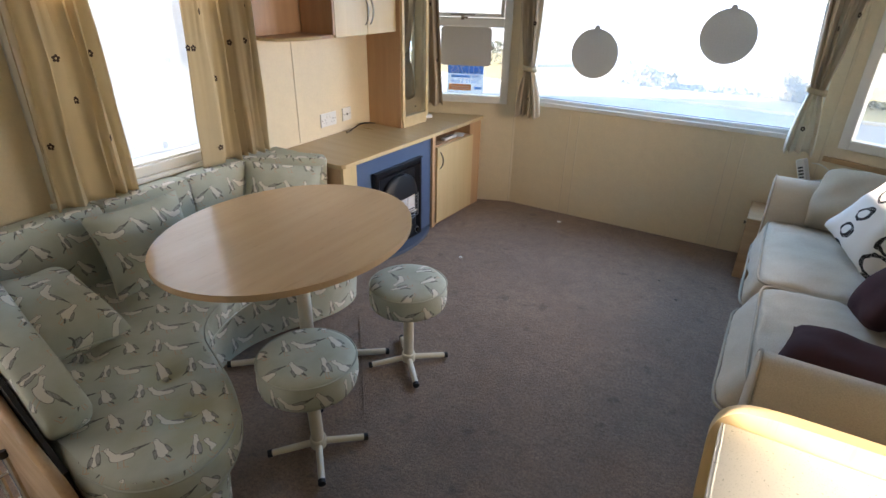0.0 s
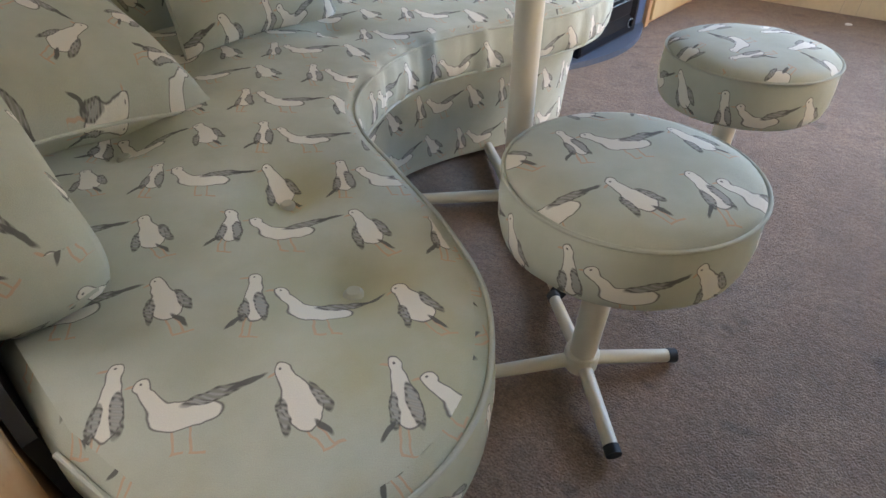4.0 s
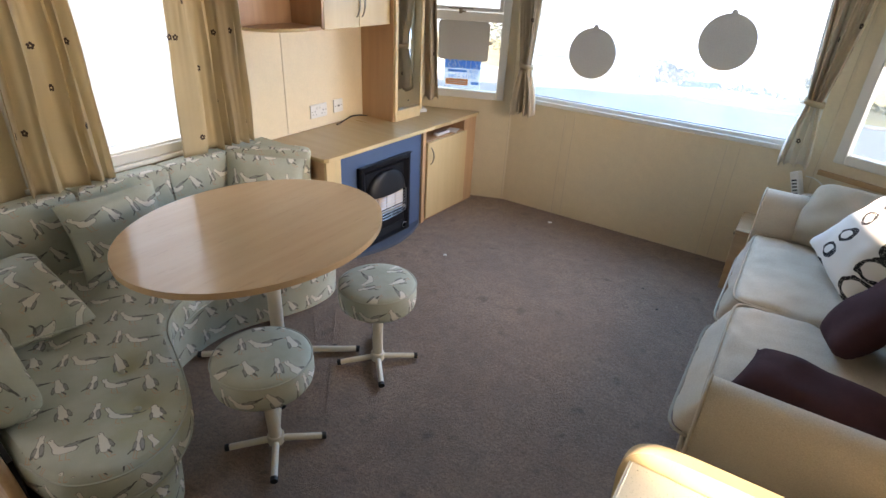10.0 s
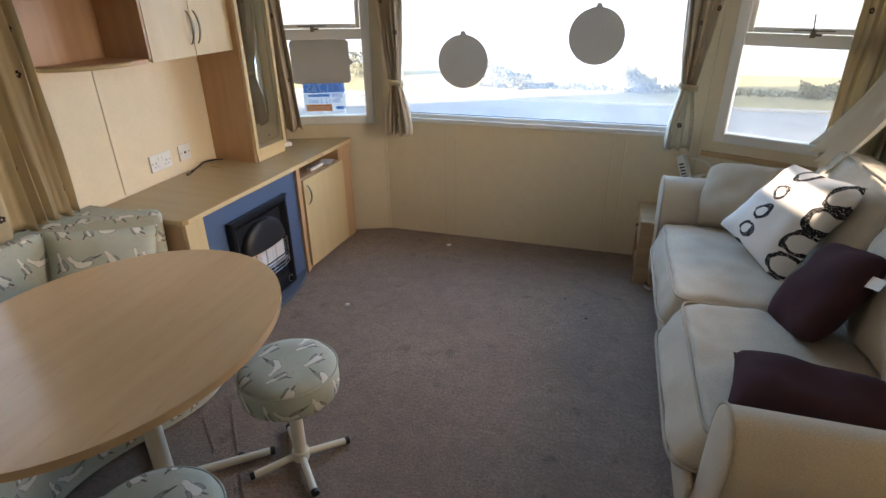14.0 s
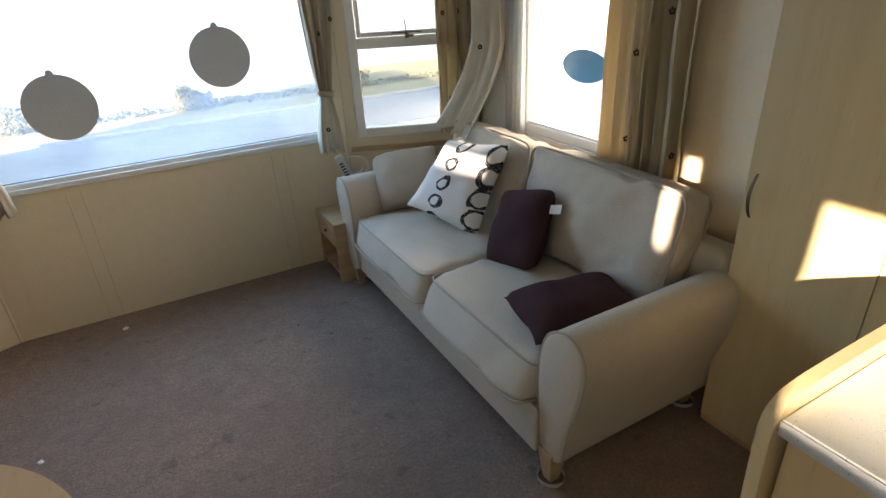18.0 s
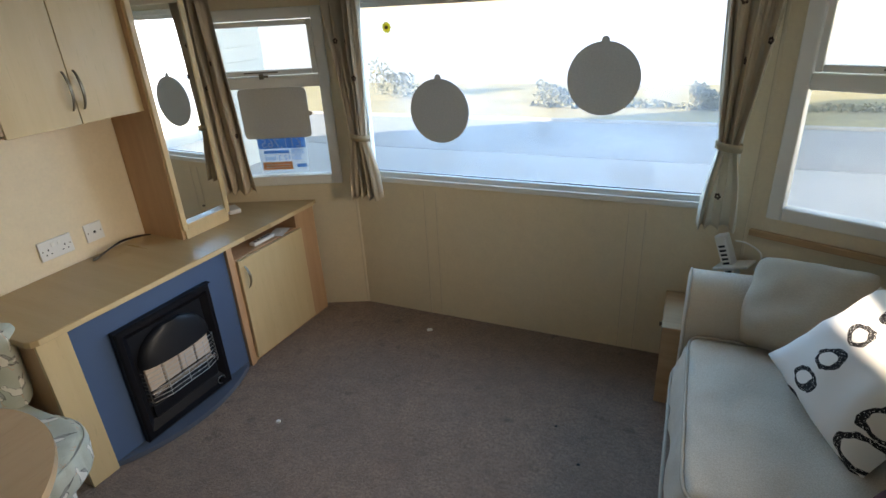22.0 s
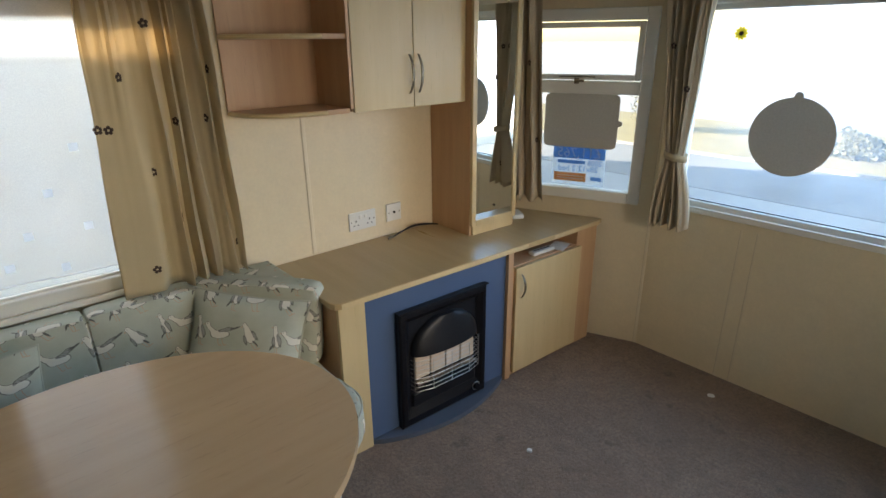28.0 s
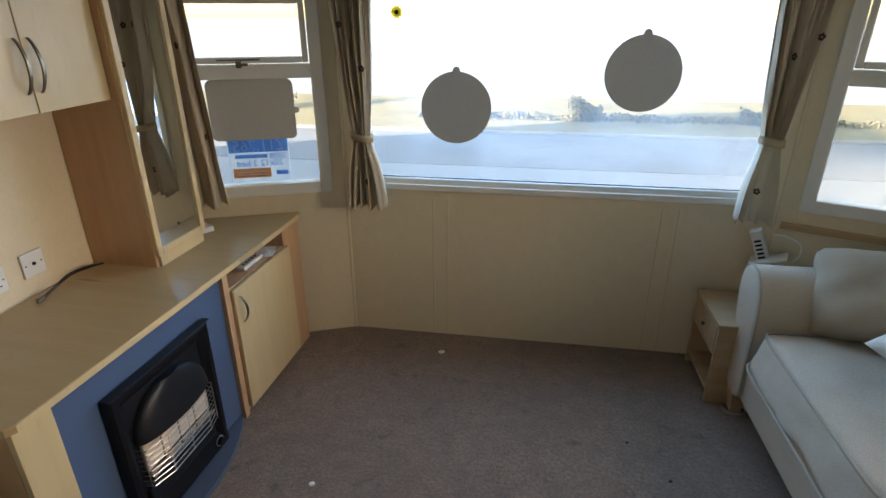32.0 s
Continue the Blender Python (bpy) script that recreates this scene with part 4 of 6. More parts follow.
def oval_table():
    t = thing("oval_table", "oval beech-effect dining table on a cream pedestal", "table", (0.839, 1.579, 0))
    el = circle(0.458, 96, 0.080, -0.062, 0.548)
    part("tabletop", prism(el, 0.698, 0.723, 0.006, 3), BEECH, t)
    part("edge_band", loft([(inset(el, -0.0008), 0.704), (inset(el, -0.0008), 0.717)], cap=False), BEECH, t, "beech edge band")
    part("mounting_plate", box(-0.08, 0.16, -0.17, 0.15, 0.684, 0.698, 0.003), BLACK, t)
    part("pedestal", tube((0.039, 0.006, 0.03), (0.039, 0.006, 0.684), 0.031, n=24), CREAM, t, smooth=True)
    for sx in (-1, 1):
        for sy in (-1, 1):
            leg = part("foot", tube((0.039 + 0.02 * sx, 0.006 + 0.017 * sy, 0.030), (0.039 + 0.272 * sx, 0.006 + 0.233 * sy, 0.018), 0.0165, 0.014), CREAM, t, smooth=True)
            part("cap", tube((0.039 + 0.270 * sx, 0.006 + 0.231 * sy, 0.018), (0.039 + 0.283 * sx, 0.006 + 0.242 * sy, 0.0172), 0.0150), RUBBER, leg, "black rubber cap", smooth=True)


def stool(at, turn, lift, shift):
    """lift: how far the seat is screwed up; shift: how far its top has worked off centre."""
    s = thing("stool", "round stool in sage gull-print cloth on a cream foot", "stool", pose(*at, 0, 0, 0, turn), group="stools by the table")
    R, rings = 0.170, []
    for d, z in ((0.024, 0.346), (0.011, 0.350), (0.002, 0.360), (-0.003, 0.380), (-0.004, 0.41), (0.0, 0.446), (0.003, 0.455), (0.012, 0.462), (0.030, 0.468), (0.065, 0.473), (0.11, 0.475), (0.15, 0.4745)):
        rings.append((circle(R - d, 48), z))
    bm = loft(rings, top=TOPWAY)
    lay = bm.loops.layers.uv.verify()
    for f in bm.faces:
        if f.calc_center_median().z > 0.456:
            for lp in f.loops:
                p = lp.vert.co
                lp[lay].uv = (p.x * TOPWAY[0] + p.y * TOPWAY[1] + 0.11, -p.x * TOPWAY[1] + p.y * TOPWAY[0] + 0.02)
    for v in bm.verts:
        v.co += 0.003 * noise.noise_vector(v.co * 13 + Vector((at[1], 0, 0)))
    seat = part("seat", bm, BIRD, s, smooth=True, at=Matrix.Translation((*shift, lift)))
    part("piping", sweep([(x, y, 0.4525) for x, y in circle(R + 0.0005, 64)], 0.0030, True), PIPING, seat, "sage cord piping", smooth=True)
    part("seat_board", prism(circle(0.115, 32, *shift), 0.334 + lift, 0.3465 + lift), RUBBER, s)
    part("pedestal", tube((0, 0, 0.03), (*shift, 0.334 + lift), 0.024, n=20), CREAM, s, smooth=True)
    part("hub", prism(circle(0.032, 20), 0.018, 0.062, 0.006), CREAM, s, smooth=False)
    for sx in (-1, 1):
        for sy in (-1, 1):
            leg = part("foot", tube((0.012 * sx, 0.012 * sy, 0.036), (0.122 * sx, 0.122 * sy, 0.019), 0.0135, 0.0125), CREAM, s, smooth=True)
            part("cap", tube((0.1215 * sx, 0.1215 * sy, 0.019), (0.133 * sx, 0.133 * sy, 0.0175), 0.0138), RUBBER, leg, "black rubber cap", smooth=True)


oval_table()
stool((1.286, 1.203), 1, 0.008, (0.016, -0.026))
stool((1.280, 1.821), 90, -0.022, (0.010, 0.004))


def bench():
    e = thing("corner_bench", "curved corner bench in sage gull-print cloth, buttoned seat", "bench")
    front = curve_through([(0.52, 2.300), (0.66, 2.300), (0.760, 2.235), (0.820, 2.11), (0.825, 1.95), (0.775, 1.78), (0.705, 1.62), (0.672, 1.48), (0.690, 1.345), (0.755, 1.20), (0.85, 1.112), (0.99, 1.052), (1.15, 0.985), (1.275, 0.905), (1.355, 0.78), (1.352, 0.645), (1.260, 0.540), (1.09, 0.505)], n=12)
    out = [*[(x, y) for x, y in front], (0.90, 0.516), (0.60, 0.549), (0.30, 0.600), (0.02, 0.657), (0.02, 1.2), (0.02, 2.300)][::-1]

    def tucked(near, far):
        """The outline drawn in further where the bench curves round the table."""
        mix = lambda y: min(1.0, max(0.0, (y - 1.0) / 0.25))
        return [(a[0] + (b[0] - a[0]) * mix(p[1]), a[1] + (b[1] - a[1]) * mix(p[1])) for p, a, b in zip(out, inset(out, near), inset(out, far))]

    rings = [(tucked(0.078, 0.104), 0.012), (tucked(0.068, 0.096), 0.15), (tucked(0.050, 0.080), 0.285), (tucked(0.046, 0.070), 0.300)]
    part("valance", loft(rings), BIRD, e, smooth=True)
    part("kick_board", prism(tucked(0.092, 0.120), 0.0, 0.011), RUBBER, e)
    rings = [(inset(out, 0.030), 0.300), (inset(out, 0.012), 0.305), (inset(out, 0.002), 0.322), (out, 0.36), (inset(out, 0.002), 0.392), (inset(out, 0.010), 0.410), (inset(out, 0.024), 0.420)]
    bm = loft(rings, top=TOPWAY)
    for ax, lo, hi in ((0, 0.05, 1.38), (1, 0.52, 2.30)):
        v = lo
        while v < hi:
            nrm, at = [0, 0, 0], [0, 0, 0]
            nrm[ax], at[ax] = 1, v
            tops = [f for f in bm.faces if f.calc_center_median().z > 0.4195 and f.normal.z > -2]
            tops = [f for f in tops if all(w.co.z > 0.4195 for w in f.verts)]
            geom = list({*tops, *[ed for f in tops for ed in f.edges], *[w for f in tops for w in f.verts]})
            bmesh.ops.bisect_plane(bm, geom=geom, plane_co=at, plane_no=nrm, dist=1e-5)
            v += 0.03
    for w in bm.verts:   # the cover is gathered where the edge curves inwards
        if 0.303 < w.co.z < 0.415 and w.co.y > 1.08 and w.co.x > 0.45:
            w.co += 0.011 * noise.noise_vector(Vector((w.co.x * 34, w.co.y * 34, w.co.z * 7))) * min(1.0, (w.co.y - 1.08) / 0.1)
    buttons = [(1.138, 0.818), (0.934, 0.882), (0.62, 0.80), (0.40, 1.02), (0.45, 1.40), (0.44, 1.80)]
    edge = [Vector(p) for p in inset(out, 0.024)]
    for w in bm.verts:
        if w.co.z > 0.4195:
            p = Vector((w.co.x, w.co.y))
            near = min((p - q).length for q in edge)
            dip = sum(math.exp(-((p - Vector(q)).length / 0.055) ** 1.2) for q in buttons)
            w.co.z += 0.012 * min(1, near / 0.14) ** 0.7 * 1.6 - 0.046 * dip + 0.004 * noise.noise(Vector((p.x * 8, p.y * 8, 2)))
    seat = part("seat", bm, BIRD, e, smooth=True)
    rim = [(x, y, 0.409) for x, y in inset(out, 0.006)][6:]
    part("piping", sweep(rim, 0.0032), PIPING, seat, "sage cord piping", smooth=True)
    part("piping", sweep([(x, y, 0.306) for x, y in inset(out, 0.009)][6:], 0.004), PIPING, seat, "sage cord piping", smooth=True)
    for x, y in buttons[:5]:
        b = loft([(circle(0.012, 14, x, y), 0.396), (circle(0.013, 14, x, y), 0.402), (circle(0.008, 14, x, y), 0.408)])
        part("button", b, PIPING, seat, "covered button", smooth=True)
    # back cushions along the wall, each leaning a little
    for y0, y1, sd in ((0.765, 1.20, 1.0), (1.205, 1.62, 2.0), (1.625, 1.97, 3.0)):
        bm = puff(y1 - y0 + 0.012, 0.335, 0.13, 16, 6, 14, 0.008, 0.003, sd)
        part("back_cushion", bm, BIRD, e, smooth=True, at=axes((0.098, (y0 + y1) / 2, 0.588), (0, 1, 0), (-0.10, 0, 1)))
    bm = puff(0.50, 0.33, 0.12, 12, 5, 12, 0.010, 0.004, 4.0)
    part("back_cushion", bm, BIRD, e, smooth=True, at=axes((0.200, 2.145, 0.585), (0.68, 0.73, -0.07), (-0.06, 0.06, 1)))
    part("corner_filler", prism([(0.02, 1.97), (0.06, 1.97), (0.36, 2.27), (0.35, 2.292), (0.02, 2.292)], 0.42, 0.738, 0.012), BIRD, e)
    # the arm end: a sloping rolled cushion before a timber board, which turns in towards the wall
    def turned(bm):
        for v in bm.verts:
            v.co.y += 0.006 + 0.148 * max(0.0, 1 - v.co.x / 1.12) ** 1.7
        return bm

    def cut_up(bm, step=0.06):
        for k in range(1, 20):
            bmesh.ops.bisect_plane(bm, geom=bm.verts[:] + bm.edges[:] + bm.faces[:], plane_co=(k * step, 0, 0), plane_no=(1, 0, 0))
        return bm

    prof = [(0.03, 0.43), (0.50, 0.428), (0.90, 0.425), (0.965, 0.445), (0.985, 0.49), (0.955, 0.54), (0.80, 0.605), (0.50, 0.685), (0.22, 0.740), (0.10, 0.750), (0.03, 0.742)]
    prof = curve_through(prof, True, 3)
    D = 0.128
    bm = loft([(inset(prof, 0.030), 0.0), (inset(prof, 0.014), 0.008), (inset(prof, 0.004), 0.024), (prof, 0.048), (prof, D - 0.048), (inset(prof, 0.004), D - 0.024), (inset(prof, 0.014), D - 0.008), (inset(prof, 0.030), D)])
    bmesh.ops.transform(bm, matrix=Matrix(((1, 0, 0, 0), (0, 0, 1, 0), (0, 1, 0, 0), (0, 0, 0, 1))), verts=bm.verts)
    for v in bm.verts:
        v.co += 0.006 * noise.noise_vector(v.co * 9)
    turned(cut_up(bm))
    part("end_cushion", box_uv(bm), BIRD, e, smooth=True, at=Matrix.Translation((0, 0.508, 0)))
    # black sheet stands for the dark gap between end cushion and board
    part("gap_sheet", turned(cut_up(slab([(0.02, 0.03), (1.05, 0.03), (1.05, 0.40), (0.80, 0.55), (0.42, 0.67), (0.02, 0.705)], 0.014, 0.0, Matrix.Translation((0, 0.486, 0))))), CABLE, e, "black sheet for the dark gap behind the cushion")
    board = [(0.012, 0.0), (1.16, 0.0), (1.145, 0.30), (1.09, 0.385), (0.98, 0.435), (0.72, 0.525), (0.40, 0.640), (0.012, 0.742)]
    part("end_board", turned(cut_up(slab(board, 0.030, 0.006, Matrix.Translation((0, 0.452, 0))))), PINE, e, "varnished timber end board")
    cap = [(x, 0.4655, z + 0.006) for x, z in curve_through(board[2:][::-1], False, 4)]
    part("board_edge", turned(sweep(cap, 0.0165, False, 10)), PINE, e, "rounded timber edge", smooth=True)
    for x in (0.14, 0.22):
        part("latch", turned(box(x, x + 0.016, 0.430, 0.500, 0.735 - x * 0.29, 0.742 - x * 0.29, 0.002)), STEEL, e, "metal retaining strap")

    part("hook", sweep(curve_through([(0.004, 0.545, 0.66), (0.03, 0.54, 0.65), (0.04, 0.55, 0.672)], False, 4), 0.003), STEEL, e, smooth=True)
    return e


bench()


def scatter(label, cat, w, h, th, mat, m, seed, rim=None, group="", wrinkle=0.006, pinch=0.09, corner=0.0, slump=None):
    e = thing("scatter_cushion", label, cat, m, group)
    bm = pillow(w, h, th, 22, wrinkle, seed, pinch, corner)
    if slump:   # one upper corner has sunk inwards
        for v in bm.verts:
            k = max(0.0, 0.5 - v.co.x / w) * max(0.0, 0.5 + v.co.y / h)
            v.co.x, v.co.y = v.co.x + slump[0] * k, v.co.y + slump[1] * k
    part("cover", bm, mat, e, smooth=True)
    if rim:
        part("seam", sweep(pillow_rim(w, h, pinch), 0.0035, True, 6), rim, e, smooth=True)
    return e


G = "gull-print cushions on the bench"
scatter("square sage gull-print cushion leaning on the bench back", "cushion", 0.41, 0.37, 0.15, BIRD, axes((0.305, 1.275, 0.588), (0.05, 1, 0.0), (-0.38, 0, 0.92)), 0.31, PIPING, G)
scatter("slouched sage gull-print cushion in the bench corner", "cushion", 0.44, 0.37, 0.19, BIRD, axes((0.425, 0.800, 0.530), (0.34, 0.01, -0.13), (-0.02, 0.28, -0.06)), 1.7, PIPING, G, 0.010)
scatter("sage gull-print cushion before the corner back", "cushion", 0.42, 0.33, 0.13, BIRD, axes((0.293, 2.065, 0.572), (0.63, 0.77, -0.17), (-0.24, 0.20, 0.93)), 2.9, PIPING, G)


# ---- sideboard ----
def bow_handle(parent, m, length=0.13, out=0.026):
    """A bowed metal handle, along local z, standing out along local -y."""
    pts = [(0, -0.002 - out * math.sin(math.pi * i / 14) ** 0.75, -length / 2 + length * i / 14) for i in range(15)]
    bm = bmesh.new()
    rows = []
    for i, (x, y, z) in enumerate(pts):
        w = 0.0032 + 0.0020 * math.sin(math.pi * i / 14)
        rows.append([bm.verts.new((x + sx * w, y + sy * 0.0025, z)) for sx, sy in ((-1, -1), (1, -1), (1, 1), (-1, 1))])
    for a, b in zip(rows, rows[1:]):
        for j in range(4):
            bm.faces.new((a[j], a[(j + 1) % 4], b[(j + 1) % 4], b[j]))
    bm.faces.new(rows[0][::-1])
    bm.faces.new(rows[-1])
    return part("handle", bm, STEEL, parent, "bowed brushed-metal handle", at=m)


FACE_X = lambda y: 0.472 + (y - 2.36) * 0.046     # the sideboard's front leans slightly across the room
SLANT = math.degrees(math.atan(0.046))
M_SB = pose(FACE_X(2.36), 2.36, 0, 0, 0, 90 - SLANT)   # x along the front, -y out of it


def sideboard():
    e = thing("sideboard", "beech-effect sideboard with a fireplace surround and cupboard", "sideboard", M_SB)
    inv = M_SB.inverted()
    plan = [tuple((inv @ Vector((x, y, 0)))[:2]) for x, y in ((0.004, 2.312), (0.47, 2.312), (0.492, 2.320), (0.504, 2.342), (0.540, 3.12), (0.556, 3.45), (0.566, 3.70), (0.563, 3.892), (0.006, 3.672))]
    part("worktop", prism(plan, 0.670, 0.695, 0.004, 3), COUNTER, e)
    part("top_edge", prism([(-0.016, -0.0335), (1.50, -0.0335), (1.50, -0.020), (-0.016, -0.020)], 0.672, 0.692, 0.001), MAPLE, e, "pale edge strip")
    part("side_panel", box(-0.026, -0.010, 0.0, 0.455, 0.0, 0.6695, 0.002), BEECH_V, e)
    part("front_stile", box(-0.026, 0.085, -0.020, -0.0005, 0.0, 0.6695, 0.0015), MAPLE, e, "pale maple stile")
    part("fire_surround", box(0.0855, 0.838, -0.013, 0.004, 0.026, 0.6695, 0.001), GREY, e, "grey surround board with reflected sky blue in its colour")
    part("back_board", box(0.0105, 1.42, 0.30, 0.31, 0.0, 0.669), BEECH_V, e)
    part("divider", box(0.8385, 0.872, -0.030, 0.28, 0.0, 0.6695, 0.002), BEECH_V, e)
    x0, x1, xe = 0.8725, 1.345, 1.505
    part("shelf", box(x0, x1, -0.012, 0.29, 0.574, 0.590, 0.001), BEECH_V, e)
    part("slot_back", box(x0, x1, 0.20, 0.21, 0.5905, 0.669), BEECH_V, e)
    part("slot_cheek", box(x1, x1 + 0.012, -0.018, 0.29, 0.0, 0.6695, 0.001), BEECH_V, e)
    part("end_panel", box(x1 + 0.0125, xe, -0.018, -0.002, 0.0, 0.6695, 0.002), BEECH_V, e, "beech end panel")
    d = part("door", box(x0 + 0.016, x1 + 0.020, -0.036, -0.0185, 0.022, 0.586, 0.003), MAPLE, e, "pale maple door")
    bow_handle(d, pose(x0 + 0.048, -0.037, 0.49), 0.12)
    part("stile", box(x0, x0 + 0.0155, -0.018, 0.0, 0.0, 0.5735, 0.001), BEECH_V, e)
    part("plinth", box(x0 + 0.016, x1, -0.014, 0.0, 0.0, 0.0215, 0.001), BEECH_V, e)
    # the hearth, bowed to the front
    h = [(0.086 + 0.752 * i / 20, -0.0135 - 0.105 * math.sin(math.pi * i / 20) ** 0.8) for i in range(21)]
    part("hearth", prism([*h, (0.838, -0.0132), (0.086, -0.0132)], 0.002, 0.0255, 0.002), HEARTH, e, "low dark grey hearth board")
    return e


sideboard()


def gas_fire():
    e = thing("gas_fire", "black inset gas fire with a wire guard", "fire", M_SB @ Matrix.Translation((0.454, -0.0135, 0.0255)))
    w, h = 0.236, 0.548
    part("back_plate", box(-w, w, -0.012, -0.0005, 0.0, h, 0.002), BLACK, e)
    profile = ((0.0, -0.0125), (0.0, -0.028), (0.007, -0.035), (0.026, -0.036), (0.052, -0.018), (0.052, -0.0125))
    bm, loops = bmesh.new(), []
    for d, y in profile:
        loops.append([bm.verts.new((x, y, z)) for x, z in ((-w + d, d * 1.6), (w - d, d * 1.6), (w - d, h - d), (-w + d, h - d))])
    for p, q in zip(loops, loops[1:]):
        for i in range(4):
            bm.faces.new((p[i], p[(i + 1) % 4], q[(i + 1) % 4], q[i]))
    part("casing", bm, BLACK, e, "bevelled black casing")
    part("top_lip", box(-w - 0.004, w + 0.004, -0.040, -0.0125, h + 0.0005, h + 0.005, 0.001), BLACK, e)
    part("firebox", box(-0.183, 0.183, -0.016, -0.0125, 0.084, h - 0.053), CHAR, e)
    part("apron", box(-0.175, 0.175, -0.030, -0.0165, 0.086, 0.150, 0.006), CHAR, e)
    # arched hood bulging forward
    bm, rows = bmesh.new(), []
    for j in range(9):
        t = j / 8
        z = 0.338 + 0.145 * t
        half = 0.178 * math.sqrt(max(0.0, 1 - (t * 0.96) ** 2.2))
        rows.append([bm.verts.new((half * math.cos(math.pi * i / 16), -0.020 - (0.058 - 0.030 * t) * math.sin(math.pi * i / 16) ** 0.8, z)) for i in range(17)])
    for a, b in zip(rows, rows[1:]):
        for i in range(16):
            bm.faces.new((a[i], a[i + 1], b[i + 1], b[i]))
    bm.faces.new(rows[-1])
    part("hood", bm, CHAR, e, "arched black hood", smooth=True)
    for i in range(4):
        x = -0.125 + 0.083 * i
        r = part("radiant", box(x - 0.038, x + 0.038, -0.030, -0.0165, 0.218, 0.345, 0.004), RADIANT, e, "pale fireclay radiant")
        for k in range(5):
            part("rib", box(x - 0.034, x + 0.034, -0.033, -0.0305, 0.230 + 0.022 * k, 0.236 + 0.022 * k), RADIANT, r)
    part("reflector", box(-0.165, 0.165, -0.050, -0.0165, 0.196, 0.212, 0.003), CHROME, e, "bright steel reflector")

    def guard(z, bow):
        return [(-0.180, -0.020, z), (-0.172, -0.036 - bow * 0.6, z), (-0.10, -0.046 - bow, z), (0.10, -0.046 - bow, z), (0.172, -0.036 - bow * 0.6, z), (0.180, -0.020, z)]

    for k in range(8):
        part("guard_wire", sweep(guard(0.176 + 0.0205 * k, 0.026), 0.0013, False, 6), WIRE, e)
    for x in (-0.178, -0.10, 0.0, 0.10, 0.178):
        y = -0.0735 if abs(x) < 0.11 else -0.045
        part("guard_post", sweep([(x, y, 0.174), (x, y, 0.322)], 0.0014, False, 6), WIRE, e)
    k = part("knob", tube((0.172, -0.034, 0.050), (0.172, -0.052, 0.050), 0.017, 0.015, 18), BLACK, e, smooth=True)
    part("knob_ring", sweep([(0.172 + 0.021 * math.cos(a), -0.0385, 0.050 + 0.019 * math.sin(a)) for a in [2 * math.pi * i / 20 for i in range(20)]], 0.0018, True, 6), WIRE, k)


gas_fire()


def slot_clutter():
    m = M_SB @ Matrix.Translation((1.13, 0.03, 0.590))
    e = thing("remote_control", "small pale remote control lying in the open slot", "remote", m)
    part("case", box(-0.075, 0.075, -0.02, 0.02, 0.0, 0.018, 0.005), PLASTIC, e)
    for i in range(5):
        part("key", box(-0.055 + 0.024 * i, -0.043 + 0.024 * i, -0.006, 0.006, 0.018, 0.020), SLOT, e)
    p = thing("folded_leaflet", "crumpled white leaflet in the open slot", "paper", m @ pose(0.12, -0.01, 0.0, 0, 0, 20))
    bm = bmesh.new()
    bmesh.ops.create_grid(bm, x_segments=8, y_segments=6, size=0.5, matrix=Matrix.Diagonal((0.11, 0.08, 1, 1)))
    for v in bm.verts:
        v.co.z = 0.006 + 0.010 * abs(noise.noise(v.co * 30))
    ob = part("sheet", bm, PAPER, p)
    ob.modifiers.new("thick", "SOLIDIFY").thickness = 0.001


slot_clutter()


# ---- wall units ----
def shelf_unit():
    e = thing("corner_shelf", "open beech-effect corner shelf with curved shelves", "shelf", (0.002, 2.22, 0))
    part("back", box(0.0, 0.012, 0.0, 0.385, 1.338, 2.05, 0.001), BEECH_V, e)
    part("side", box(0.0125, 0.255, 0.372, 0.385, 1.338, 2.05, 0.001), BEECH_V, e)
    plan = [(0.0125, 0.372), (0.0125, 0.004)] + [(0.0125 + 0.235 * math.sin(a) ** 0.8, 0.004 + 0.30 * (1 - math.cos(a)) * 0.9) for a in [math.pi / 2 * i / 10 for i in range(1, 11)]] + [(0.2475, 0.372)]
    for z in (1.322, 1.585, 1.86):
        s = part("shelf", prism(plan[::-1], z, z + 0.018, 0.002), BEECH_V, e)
        part("shelf_edge", sweep([(x, y, z + 0.009) for x, y in plan[1:-1]], 0.0085, False, 8), MAPLE, s, "pale rounded edge", smooth=True)
    return e


def wall_cupboard():
    e = thing("wall_cupboard", "beech-effect wall cupboard with two pale maple doors", "cupboard", (0.002, 2.605, 0))
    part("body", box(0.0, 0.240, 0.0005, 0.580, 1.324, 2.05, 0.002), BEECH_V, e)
    for y0, y1, hy in ((0.002, 0.289, 0.268), (0.293, 0.580, 0.314)):
        d = part("door", box(0.2405, 0.258, y0, y1, 1.322, 2.04, 0.002), MAPLE, e, "pale maple door")
        bow_handle(d, pose(0.259, hy, 1.452, 0, 0, 90), 0.15)
    return e


